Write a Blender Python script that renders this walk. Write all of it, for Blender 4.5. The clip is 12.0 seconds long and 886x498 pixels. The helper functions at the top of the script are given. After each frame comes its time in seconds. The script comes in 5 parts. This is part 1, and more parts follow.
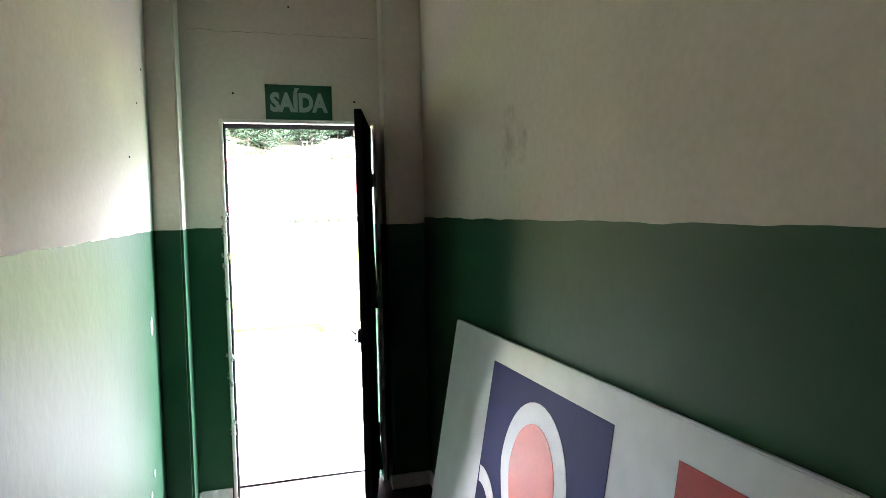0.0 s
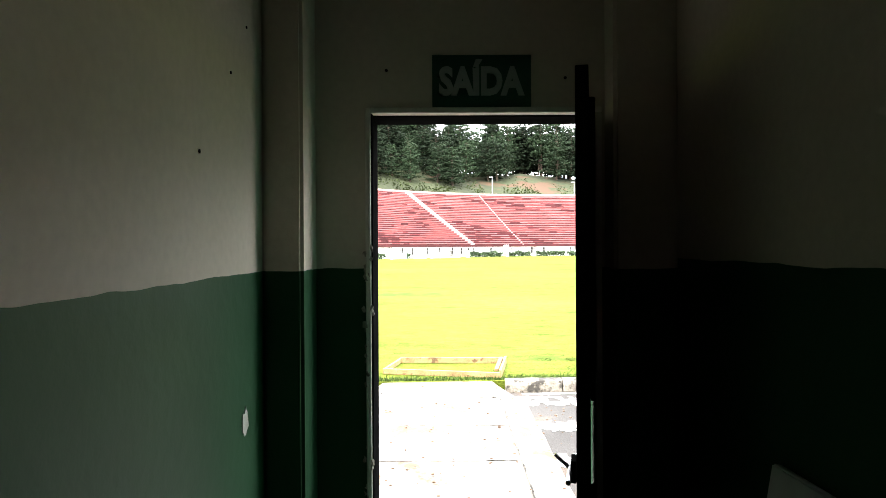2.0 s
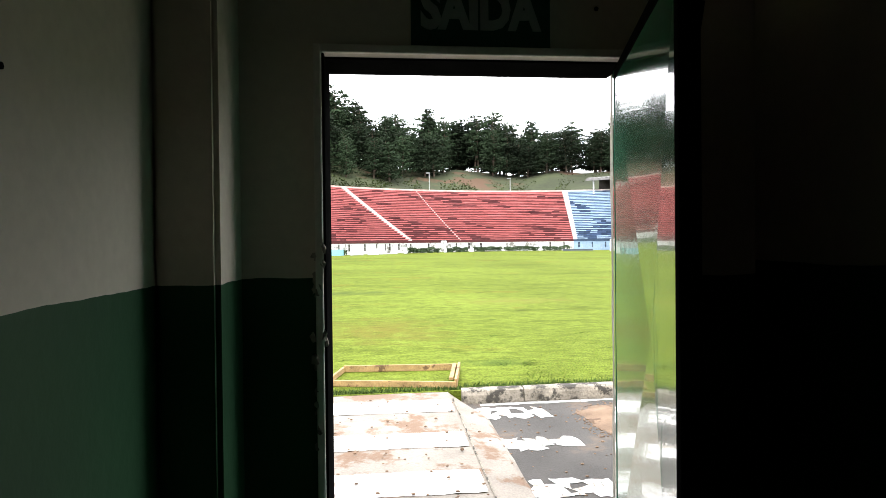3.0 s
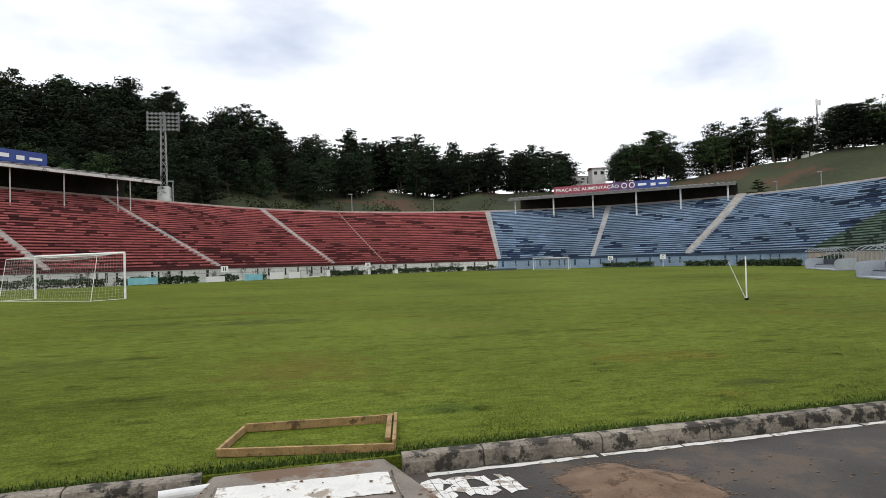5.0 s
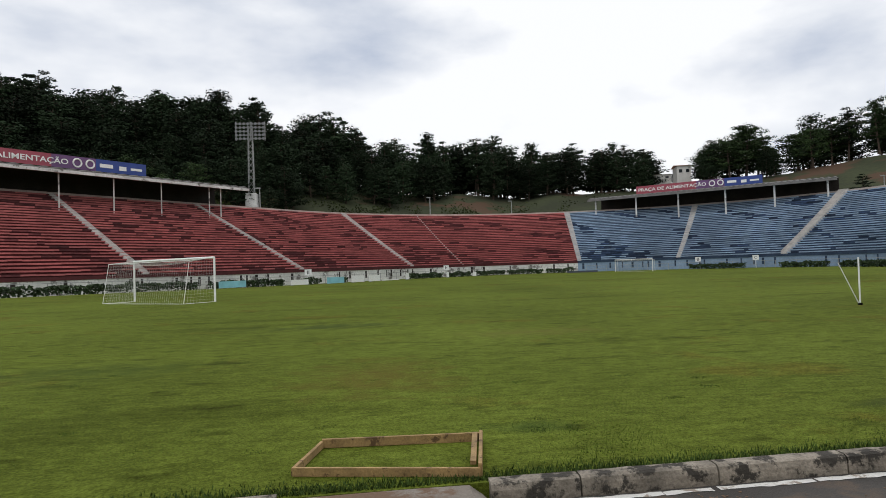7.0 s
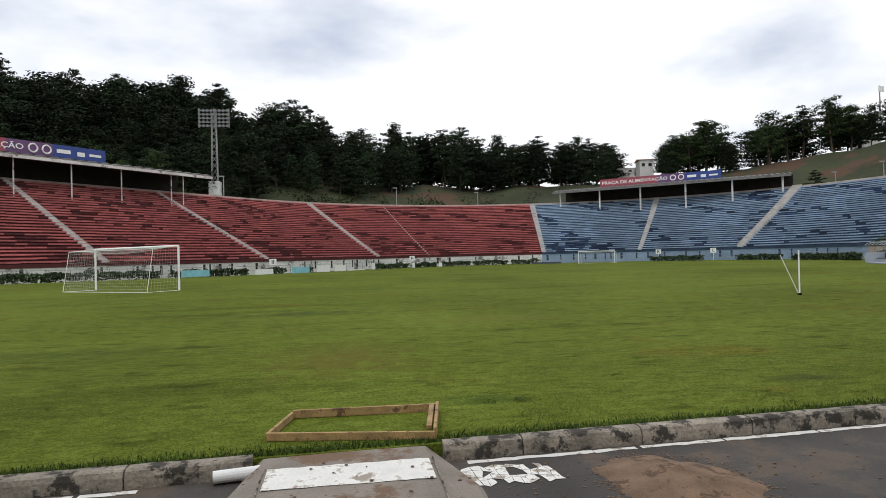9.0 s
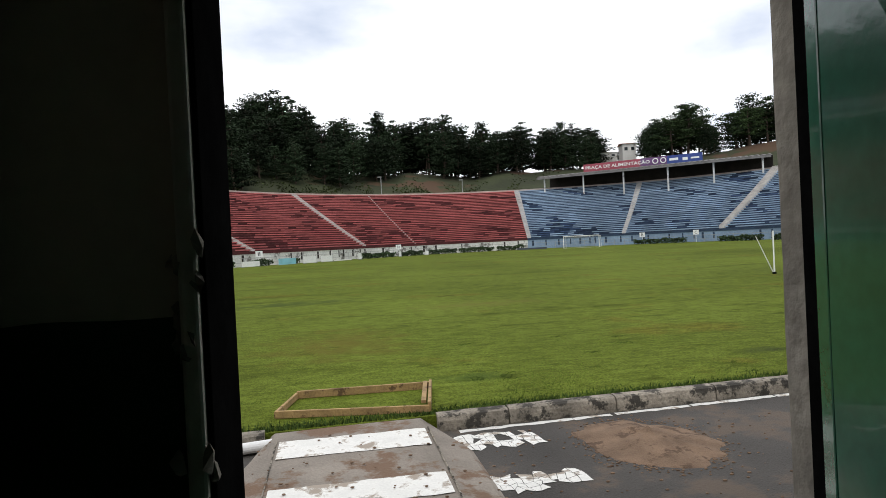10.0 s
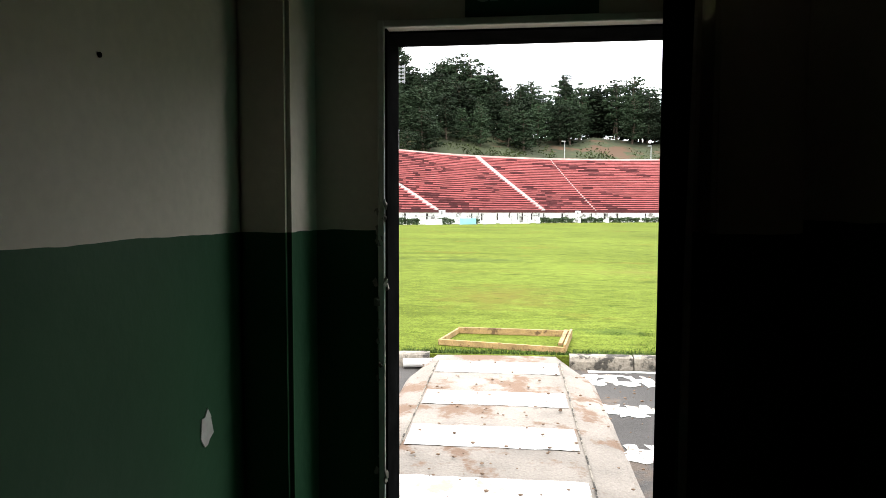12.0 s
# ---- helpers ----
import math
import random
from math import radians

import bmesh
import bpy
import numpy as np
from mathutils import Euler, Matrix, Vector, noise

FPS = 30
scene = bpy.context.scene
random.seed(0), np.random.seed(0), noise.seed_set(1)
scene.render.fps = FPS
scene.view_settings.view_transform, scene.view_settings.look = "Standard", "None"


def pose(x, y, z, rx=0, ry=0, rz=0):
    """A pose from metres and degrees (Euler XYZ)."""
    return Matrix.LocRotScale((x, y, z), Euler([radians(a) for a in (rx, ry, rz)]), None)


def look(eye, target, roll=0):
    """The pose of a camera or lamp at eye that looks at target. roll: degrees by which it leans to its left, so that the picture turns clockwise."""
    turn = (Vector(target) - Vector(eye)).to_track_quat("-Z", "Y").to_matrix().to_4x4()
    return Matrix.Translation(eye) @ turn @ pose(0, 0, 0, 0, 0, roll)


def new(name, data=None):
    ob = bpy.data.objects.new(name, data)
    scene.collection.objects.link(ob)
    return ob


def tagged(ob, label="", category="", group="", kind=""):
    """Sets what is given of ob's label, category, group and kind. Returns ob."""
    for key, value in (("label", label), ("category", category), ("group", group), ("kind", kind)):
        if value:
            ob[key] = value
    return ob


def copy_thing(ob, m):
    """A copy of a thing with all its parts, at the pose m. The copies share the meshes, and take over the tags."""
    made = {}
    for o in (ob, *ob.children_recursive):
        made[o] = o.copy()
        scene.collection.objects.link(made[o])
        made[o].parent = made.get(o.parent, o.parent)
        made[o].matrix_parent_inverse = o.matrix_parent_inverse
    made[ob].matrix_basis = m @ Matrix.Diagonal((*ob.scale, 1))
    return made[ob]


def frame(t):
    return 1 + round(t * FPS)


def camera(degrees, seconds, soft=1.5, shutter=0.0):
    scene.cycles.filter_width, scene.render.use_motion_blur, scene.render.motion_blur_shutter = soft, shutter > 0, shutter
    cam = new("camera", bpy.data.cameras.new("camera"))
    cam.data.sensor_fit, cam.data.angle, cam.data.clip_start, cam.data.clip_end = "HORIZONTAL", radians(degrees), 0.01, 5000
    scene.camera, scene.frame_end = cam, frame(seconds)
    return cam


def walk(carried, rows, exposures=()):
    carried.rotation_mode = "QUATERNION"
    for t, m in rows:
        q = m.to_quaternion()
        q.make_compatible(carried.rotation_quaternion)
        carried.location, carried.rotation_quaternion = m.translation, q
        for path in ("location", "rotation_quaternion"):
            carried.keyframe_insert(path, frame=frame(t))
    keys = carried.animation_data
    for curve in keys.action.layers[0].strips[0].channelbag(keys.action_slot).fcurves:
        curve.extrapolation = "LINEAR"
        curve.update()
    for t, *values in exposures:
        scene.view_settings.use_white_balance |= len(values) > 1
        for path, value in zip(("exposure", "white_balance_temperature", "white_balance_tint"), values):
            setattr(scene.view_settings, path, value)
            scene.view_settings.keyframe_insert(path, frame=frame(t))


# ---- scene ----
cam = camera(69.7, 12.0, 0.5)
PATH = [
    (0, (0.032, -0.85, 1.616), (0.594, 1.065, 1.492), -1.2),
    (0.5, (0.096, -0.579, 1.626), (0.396, 1.398, 1.575), -0.6),
    (1, (0.187, -0.248, 1.625), (0.185, 1.752, 1.609), 0.6),
    (1.5, (0.174, 0.116, 1.625), (0.154, 2.115, 1.639), -0.2),
    (2, (0.141, 0.48, 1.62), (0.145, 2.48, 1.612), -0.3),
    (2.5, (0.11, 0.862, 1.619), (0.076, 2.862, 1.628), 0.8),
    (3, (0.020, 1.190, 1.628), (0.222, 3.182, 1.606), -0.6),
    (3.2, (0.04, 1.324, 1.609), (0.223, 3.315, 1.587), -0.1),
    (4.8, (0.096, 2.639, 1.591), (0.520, 4.593, 1.642), -1.4),
    (5, (0.116, 2.726, 1.589), (0.555, 4.677, 1.630), -1.6),
    (5.5, (0.098, 2.896, 1.605), (0.618, 4.825, 1.687), -1.8),
    (6, (0.111, 3.069, 1.621), (0.409, 5.046, 1.673), -1.0),
    (6.5, (0.120, 3.178, 1.605), (0.346, 5.165, 1.661), -1.0),
    (7, (0.134, 3.181, 1.619), (0.332, 5.170, 1.675), -1.9),
    (7.5, (0.166, 3.172, 1.621), (0.438, 5.152, 1.710), -1.9),
    (7.7, (0.177, 3.132, 1.611), (0.519, 5.099, 1.721), -1.7),
    (9.3, (0.083, 2.461, 1.586), (0.366, 4.441, 1.597), -1.93),
    (9.5, (0.05, 2.363, 1.588), (0.351, 4.34, 1.592), -3.49),
    (10, (0.018, 2.131, 1.602), (0.362, 4.1, 1.586), -2.85),
    (10.3, (0.07, 1.979, 1.589), (0.249, 3.971, 1.563), -4.21),
    (10.5, (0.106, 1.878, 1.58), (0.227, 3.873, 1.522), -1.0),
    (11, (0.167, 1.574, 1.59), (0.213, 3.574, 1.576), -1.7),
    (11.5, (0.217, 1.271, 1.587), (0.152, 3.268, 1.518), -0.4),
    (12, (0.243, 1.027, 1.593), (0.028, 3.012, 1.477), 0.1),
]
EXPOSURES = [(0.0, 6.2, 5900, 19), (0.3, 5.15, 6200, 13), (0.6, 4.3, 6500, 10), (1.0, 3.8, 6500, 10), (1.5, 3.35, 6500, 10), (2.0, 2.95, 6500, 10),
             (2.5, 2.65, 6500, 10), (3.0, 1.9, 6500, 10), (3.2, 1.6, 6500, 10), (4.8, -0.05, 6500, 10), (5.5, -0.33, 6500, 10), (7.7, -0.48, 6500, 10),
             (9.3, -0.25, 6500, 10), (10.0, -0.1, 6500, 10), (10.5, 0.2, 6500, 10), (11.0, 0.75, 6500, 10), (11.5, 1.25, 6500, 10), (12.0, 1.8, 6500, 10)]
walk(cam, [(t, look(eye, target, roll)) for t, eye, target, roll in PATH], EXPOSURES)

# ---- world and sun ----
world = bpy.data.worlds.new("overcast_sky")
scene.world = world
world.use_nodes = True
wn, wl = world.node_tree.nodes, world.node_tree.links
wn.clear()
w_out = wn.new("ShaderNodeOutputWorld")
w_bg = wn.new("ShaderNodeBackground")
w_sky = wn.new("ShaderNodeTexSky")
w_sky.sky_type = 'NISHITA'
w_sky.sun_disc = False
w_sky.sun_elevation, w_sky.sun_rotation = radians(55), radians(150)
w_tc = wn.new("ShaderNodeTexCoord")
w_map = wn.new("ShaderNodeMapping")
w_map.inputs["Scale"].default_value = (1.0, 1.0, 2.4)
w_map.inputs["Location"].default_value = (0.35, 0.1, 0.2)
w_map.inputs["Rotation"].default_value = (0.0, 0.0, radians(-30))
w_noise = wn.new("ShaderNodeTexNoise")
w_noise.inputs["Scale"].default_value = 3.4
w_noise.inputs["Detail"].default_value = 6.0
w_noise.inputs["Roughness"].default_value = 0.5
w_ramp = wn.new("ShaderNodeValToRGB")
w_ramp.color_ramp.elements[0].position, w_ramp.color_ramp.elements[0].color = 0.12, (0.62, 0.72, 0.92, 1)
w_ramp.color_ramp.elements[1].position, w_ramp.color_ramp.elements[1].color = 0.46, (1.45, 1.47, 1.50, 1)
w_scale = wn.new("ShaderNodeMix")
w_scale.data_type = 'RGBA'
w_scale.blend_type = 'MIX'
w_scale.inputs["Factor"].default_value = 0.93
w_mul = wn.new("ShaderNodeMix")
w_mul.data_type = 'RGBA'
w_mul.blend_type = 'MULTIPLY'
w_mul.inputs["Factor"].default_value = 1.0
w_mul.inputs["B"].default_value = (0.1, 0.1, 0.1, 1)
wl.new(w_tc.outputs["Generated"], w_map.inputs["Vector"])
wl.new(w_map.outputs["Vector"], w_noise.inputs["Vector"])
# thin grey cloud banks over the hill: direction, breadth and depth
bank = w_noise.outputs["Fac"]
for (bx, by, bz), sharp, depth in (((-0.02, 1.0, 0.36), 26.0, 0.15), ((-0.13, 1.0, 0.43), 30.0, 0.11), ((0.36, 1.0, 0.30), 40.0, 0.16), ((-0.42, 1.0, 0.42), 34.0, 0.12), ((0.72, 1.0, 0.33), 60.0, 0.10)):
    d_ = Vector((bx, by, bz)).normalized()
    sq = wn.new("ShaderNodeVectorMath")
    sq.operation = 'SUBTRACT'
    sq.inputs[1].default_value = d_
    wl.new(w_tc.outputs["Generated"], sq.inputs[0])
    st_ = wn.new("ShaderNodeVectorMath")
    st_.operation = 'MULTIPLY'
    st_.inputs[1].default_value = (0.55, 0.55, 1.5)
    wl.new(sq.outputs[0], st_.inputs[0])
    ln = wn.new("ShaderNodeVectorMath")
    ln.operation = 'DOT_PRODUCT'
    wl.new(st_.outputs[0], ln.inputs[0])
    wl.new(st_.outputs[0], ln.inputs[1])
    ex = wn.new("ShaderNodeMath")
    ex.operation = 'MULTIPLY'
    ex.inputs[1].default_value = -sharp * 4
    wl.new(ln.outputs["Value"], ex.inputs[0])
    pw = wn.new("ShaderNodeMath")
    pw.operation = 'EXPONENT'
    wl.new(ex.outputs[0], pw.inputs[0])
    mu = wn.new("ShaderNodeMath")
    mu.operation = 'MULTIPLY_ADD'
    mu.inputs[1].default_value = -depth
    wl.new(pw.outputs[0], mu.inputs[0])
    wl.new(bank, mu.inputs[2])
    bank = mu.outputs[0]
wl.new(bank, w_ramp.inputs["Fac"])
wl.new(w_sky.outputs["Color"], w_mul.inputs["A"])
wl.new(w_mul.outputs["Result"], w_scale.inputs["A"])
wl.new(w_ramp.outputs["Color"], w_scale.inputs["B"])
wl.new(w_scale.outputs["Result"], w_bg.inputs["Color"])
w_bg.inputs["Strength"].default_value = 1.0
wl.new(w_bg.outputs["Background"], w_out.inputs["Surface"])

sun = new("sun", bpy.data.lights.new("sun", 'SUN'))
sun.data.energy, sun.data.angle, sun.data.color = 0.8, radians(12), (1.0, 0.97, 0.92)
sun.matrix_world = look((0, 0, 50), (18, 32, 0))


# ---- materials ----
def mat(name, color, rough=0.7, scale=6.0, var=0.25, fine=60.0, bump=0.15, metal=0.0, stain=None, stain_at=0.62, stain_scale=1.2,
        stretch=(1, 1, 1), spec=0.4, per_object=0.0, per_island=0.0, coat=0.0):
    """A worn surface: base colour with broad and fine variation, optional stains of a second colour, fine relief."""
    m = bpy.data.materials.new(name)
    m.use_nodes = True
    n, l = m.node_tree.nodes, m.node_tree.links
    b = n["Principled BSDF"]
    b.inputs["Roughness"].default_value = rough
    b.inputs["Metallic"].default_value = metal
    b.inputs["Specular IOR Level"].default_value = spec
    b.inputs["Coat Weight"].default_value = coat
    geo = n.new("ShaderNodeNewGeometry")
    mp = n.new("ShaderNodeMapping")
    mp.inputs["Scale"].default_value = stretch
    l.new(geo.outputs["Position"], mp.inputs["Vector"])

    def tex(sc, detail=4.0):
        t = n.new("ShaderNodeTexNoise")
        t.inputs["Scale"].default_value, t.inputs["Detail"].default_value = sc, detail
        t.inputs["Roughness"].default_value = 0.68 if detail > 5 else 0.5
        l.new(mp.outputs["Vector"], t.inputs["Vector"])
        return t.outputs["Fac"]

    def mixer(mode, fac, a, c):
        x = n.new("ShaderNodeMix")
        x.data_type, x.blend_type = 'RGBA', mode
        for key, v in (("Factor", fac), ("A", a), ("B", c)):
            if isinstance(v, (int, float, tuple)):
                x.inputs[key].default_value = v
            else:
                l.new(v, x.inputs[key])
        return x.outputs["Result"]

    def ramp(src, p0, p1, c0, c1):
        r = n.new("ShaderNodeValToRGB")
        e = r.color_ramp.elements
        e[0].position, e[0].color, e[1].position, e[1].color = p0, c0, p1, c1
        l.new(src, r.inputs["Fac"])
        return r.outputs["Color"]

    lo, hi = 1 - var, 1 + var
    broad = ramp(tex(scale), 0.3, 0.7, (lo, lo, lo, 1), (hi, hi, hi, 1))
    small = ramp(tex(fine, 3.0), 0.3, 0.7, (1 - var * 0.6,) * 3 + (1,), (1 + var * 0.6,) * 3 + (1,))
    col = mixer('MULTIPLY', 1.0, (*color, 1), broad)
    col = mixer('MULTIPLY', 1.0, col, small)
    if stain:
        col = mixer('MIX', ramp(tex(stain_scale, 6.0), stain_at - 0.03, stain_at + 0.035, (0, 0, 0, 1), (1, 1, 1, 1)), col, (*stain, 1))
    if per_object or per_island:
        src = n.new("ShaderNodeObjectInfo").outputs["Random"] if per_object else geo.outputs["Random Per Island"]
        p = per_object or per_island
        col = mixer('MULTIPLY', 1.0, col, ramp(src, 0, 1, (1 - p,) * 3 + (1,), (1 + p,) * 3 + (1,)))
    l.new(col, b.inputs["Base Color"])
    if bump:
        bp = n.new("ShaderNodeBump")
        bp.inputs["Strength"].default_value, bp.inputs["Distance"].default_value = bump, 0.02
        l.new(tex(fine * 0.7), bp.inputs["Height"])
        l.new(bp.outputs["Normal"], b.inputs["Normal"])
    m["shader_color"] = 1
    return m


def two_tone_wall(name, line=1.55):
    """Old plaster painted green to shoulder height and off-white above, with a wavering painted line."""
    m = mat(name, (0.57, 0.52, 0.44), 0.75, 1.6, 0.07, 35, 0.07, stain=(0.40, 0.36, 0.29), stain_at=0.66, stain_scale=0.9, spec=0.12)
    n, l = m.node_tree.nodes, m.node_tree.links
    b = n["Principled BSDF"]
    upper = b.inputs["Base Color"].links[0].from_socket
    geo = n.new("ShaderNodeNewGeometry")
    sep = n.new("ShaderNodeSeparateXYZ")
    l.new(geo.outputs["Position"], sep.inputs[0])
    wob = n.new("ShaderNodeTexNoise")
    wob.inputs["Scale"].default_value = 5.0
    l.new(geo.outputs["Position"], wob.inputs["Vector"])
    ma = n.new("ShaderNodeMath")
    ma.operation = 'MULTIPLY_ADD'
    ma.inputs[1].default_value = 0.02
    l.new(wob.outputs["Fac"], ma.inputs[0])
    l.new(sep.outputs["Z"], ma.inputs[2])
    gt = n.new("ShaderNodeMath")
    gt.operation = 'GREATER_THAN'
    gt.inputs[1].default_value = line
    l.new(ma.outputs[0], gt.inputs[0])
    grime = n.new("ShaderNodeTexNoise")
    grime.inputs["Scale"].default_value, grime.inputs["Detail"].default_value = 2.3, 6
    l.new(geo.outputs["Position"], grime.inputs["Vector"])
    gr = n.new("ShaderNodeValToRGB")
    e = gr.color_ramp.elements
    e[0].position, e[0].color = 0.3, (0.017, 0.062, 0.030, 1)
    e[1].position, e[1].color = 0.75, (0.029, 0.085, 0.042, 1)
    l.new(grime.outputs["Fac"], gr.inputs["Fac"])
    mx = n.new("ShaderNodeMix")
    mx.data_type = 'RGBA'
    l.new(gt.outputs[0], mx.inputs["Factor"])
    l.new(gr.outputs["Color"], mx.inputs["A"])
    l.new(upper, mx.inputs["B"])
    l.new(mx.outputs["Result"], b.inputs["Base Color"])
    ro = n.new("ShaderNodeMapRange")
    ro.inputs["To Min"].default_value, ro.inputs["To Max"].default_value = 0.5, 0.85
    l.new(gt.outputs[0], ro.inputs["Value"])
    l.new(ro.outputs["Result"], b.inputs["Roughness"])
    return m


M_WALL = two_tone_wall("plaster_two_tone")
M_WALL_E = two_tone_wall("plaster_two_tone_east", 1.583)
M_PLASTER = mat("plaster_white", (0.66, 0.63, 0.57), 0.85, 3, 0.1, 40, 0.3)
M_RENDER = mat("rough_render", (0.30, 0.27, 0.23), 0.95, 4, 0.3, 30, 0.6, stain=(0.16, 0.14, 0.12))
# unseen ceiling, colour lowered to weaken bounce light in the passage
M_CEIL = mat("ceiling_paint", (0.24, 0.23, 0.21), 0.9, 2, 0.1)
M_FLOOR = mat("maroon_floor_paint", (0.055, 0.032, 0.034), 0.5, 2.2, 0.25, 40, 0.1, stain=(0.085, 0.07, 0.065))
M_BASE = mat("baseboard_tile", (0.55, 0.53, 0.50), 0.35, 5, 0.12)
# dark steel; also blackens the backlit parts of the green door leaf
M_BLACK = mat("dark_steel_and_shade", (0.006, 0.006, 0.006), 0.7, 12, 0.3, 80, 0.1, spec=0.0)
M_DOOR = mat("green_enamel_sheet", (0.022, 0.135, 0.080), 0.16, 5, 0.15, 50, 0.03, spec=0.7, coat=0.5)
M_CHROME = mat("bare_steel", (0.5, 0.5, 0.5), 0.3, 20, 0.15, metal=1.0)
M_SIGN = mat("sign_green", (0.008, 0.07, 0.04), 0.4, 8, 0.12, bump=0.02)
M_LETTER = mat("sign_letters", (0.30, 0.35, 0.33), 0.5, 10, 0.08, bump=0.02)
M_BOARD = mat("white_vinyl", (0.62, 0.62, 0.62), 0.35, 3, 0.06, 12, 0.12)
M_NAVY = mat("navy_print", (0.016, 0.024, 0.10), 0.6, 5, 0.1, 30, 0.03, spec=0.15)
M_ORANGE = mat("red_orange_print", (0.62, 0.10, 0.06), 0.35, 5, 0.08, bump=0.02)
M_REDP = mat("red_print", (0.42, 0.025, 0.03), 0.35, 5, 0.1, bump=0.02)
M_ASPHALT = mat("asphalt", (0.064, 0.058, 0.053), 0.92, 1.1, 0.3, 90, 0.55, stain=(0.105, 0.080, 0.062), stain_at=0.55, stain_scale=1.1)
M_CONC = mat("ramp_concrete", (0.235, 0.205, 0.175), 0.92, 2.4, 0.2, 70, 0.5, stain=(0.165, 0.105, 0.07), stain_at=0.545, stain_scale=2.1)
M_PAINT = mat("road_paint", (0.74, 0.73, 0.70), 0.7, 5, 0.1, 60, 0.3, stain=(0.33, 0.28, 0.23), stain_at=0.55, stain_scale=5)
M_KERB = mat("kerb_stone", (0.255, 0.225, 0.185), 0.95, 5, 0.35, 45, 0.7, stain=(0.05, 0.045, 0.038), stain_at=0.525, stain_scale=6, per_object=0.12)
M_SAND = mat("sand", (0.19, 0.125, 0.083), 0.98, 5, 0.25, 110, 0.7, stain=(0.10, 0.062, 0.04), stain_at=0.57, stain_scale=6)
M_WOOD = mat("pine_board", (0.33, 0.215, 0.095), 0.75, 6, 0.3, 60, 0.3, stain=(0.12, 0.07, 0.035), stain_at=0.58, stain_scale=8, per_object=0.15)
M_PVC = mat("white_pvc", (0.75, 0.75, 0.75), 0.4, 6, 0.08)
M_WHITE = mat("white_metal_paint", (0.75, 0.76, 0.75), 0.5, 6, 0.1)
M_NET = mat("net_cord", (0.55, 0.56, 0.55), 0.9, 6, 0.1, bump=0)
M_SEATR = mat("red_terrace_paint", (0.37, 0.112, 0.108), 0.85, 0.3, 0.2, 1.7, 0.0, per_island=0.2)
M_WORNR = mat("red_terrace_worn", (0.12, 0.034, 0.036), 0.9, 0.5, 0.3, 2, 0.0, per_island=0.5)
# recess colours: terrace paint darkened for the shade under the bench slabs
M_RISR = mat("red_recess_shade", (0.075, 0.017, 0.019), 0.9, 0.4, 0.25, 2, 0.0)
M_SEATB = mat("blue_terrace_paint", (0.24, 0.325, 0.43), 0.85, 0.3, 0.2, 1.7, 0.0, per_island=0.2)
M_WORNB = mat("blue_terrace_worn", (0.035, 0.058, 0.11), 0.9, 0.5, 0.3, 2, 0.0, per_island=0.6)
M_RISB = mat("blue_recess_shade", (0.028, 0.05, 0.09), 0.9, 0.4, 0.25, 2, 0.0)
M_SEATG = mat("green_terrace_paint", (0.13, 0.19, 0.145), 0.85, 0.35, 0.16, 1.7, 0.0, per_island=0.2)
M_WORNG = mat("green_terrace_worn", (0.04, 0.065, 0.05), 0.9, 0.5, 0.3, 2, 0.0, per_island=0.4)
M_RISG = mat("green_recess_shade", (0.03, 0.045, 0.035), 0.9, 0.4, 0.25, 2, 0.0)
M_STAIR = mat("stair_concrete", (0.43, 0.41, 0.39), 0.9, 1.0, 0.2, 6, 0.1)
M_PARA = mat("parapet_concrete", (0.40, 0.34, 0.30), 0.9, 0.5, 0.2, 4, 0.1)
M_WALLW = mat("white_wall_paint", (0.58, 0.58, 0.56), 0.85, 0.3, 0.2, 3, 0.1, stain=(0.16, 0.15, 0.14), stain_at=0.58, stain_scale=0.7)
M_WALLB = mat("blue_wall_paint", (0.19, 0.27, 0.38), 0.85, 0.3, 0.2, 3, 0.1)
M_HEDGE = mat("hedge_leaves", (0.028, 0.05, 0.017), 0.8, 1.5, 0.4, 8, 0, per_island=0.5)
M_ROOF = mat("fibre_cement", (0.15, 0.145, 0.14), 0.9, 0.6, 0.25, 5, 0.1)
# brown darkened to stand for shade under the roofs and in wall gaps
M_DARKIN = mat("painted_shade_brown", (0.022, 0.018, 0.015), 0.9, 0.5, 0.3, 4, 0.05)
M_BANR = mat("banner_red", (0.30, 0.062, 0.088), 0.6, 0.5, 0.08, 5, 0)
M_BANP = mat("banner_purple", (0.13, 0.062, 0.16), 0.6, 0.5, 0.08, 5, 0)
M_BANB = mat("banner_blue", (0.03, 0.06, 0.24), 0.6, 0.5, 0.08, 5, 0)
M_STEEL = mat("galvanised_steel", (0.28, 0.29, 0.28), 0.6, 2, 0.2, 10, 0.05, metal=0.3)
M_GLASSL = mat("lamp_face", (0.24, 0.25, 0.26), 0.25, 2, 0.1, 10, 0)
M_DUG = mat("dugout_grey", (0.30, 0.33, 0.37), 0.6, 1, 0.12, 10, 0.05)
M_DUGIN = mat("dugout_dark", (0.05, 0.06, 0.08), 0.7, 1, 0.2, 10, 0.05)
M_CYAN = mat("pale_blue_board", (0.22, 0.50, 0.58), 0.6, 1, 0.12, 10, 0.03)
M_TRUNK = mat("bark", (0.075, 0.055, 0.04), 0.95, 2, 0.3, 12, 0.3)
M_LEAF = mat("pine_foliage", (0.016, 0.027, 0.013), 0.85, 0.06, 0.3, 1.2, 0, per_object=0.55, per_island=0.3, spec=0.1)
M_LEAF2 = mat("broadleaf_foliage", (0.026, 0.044, 0.016), 0.85, 0.06, 0.3, 1.2, 0, per_object=0.55, per_island=0.3, spec=0.1)
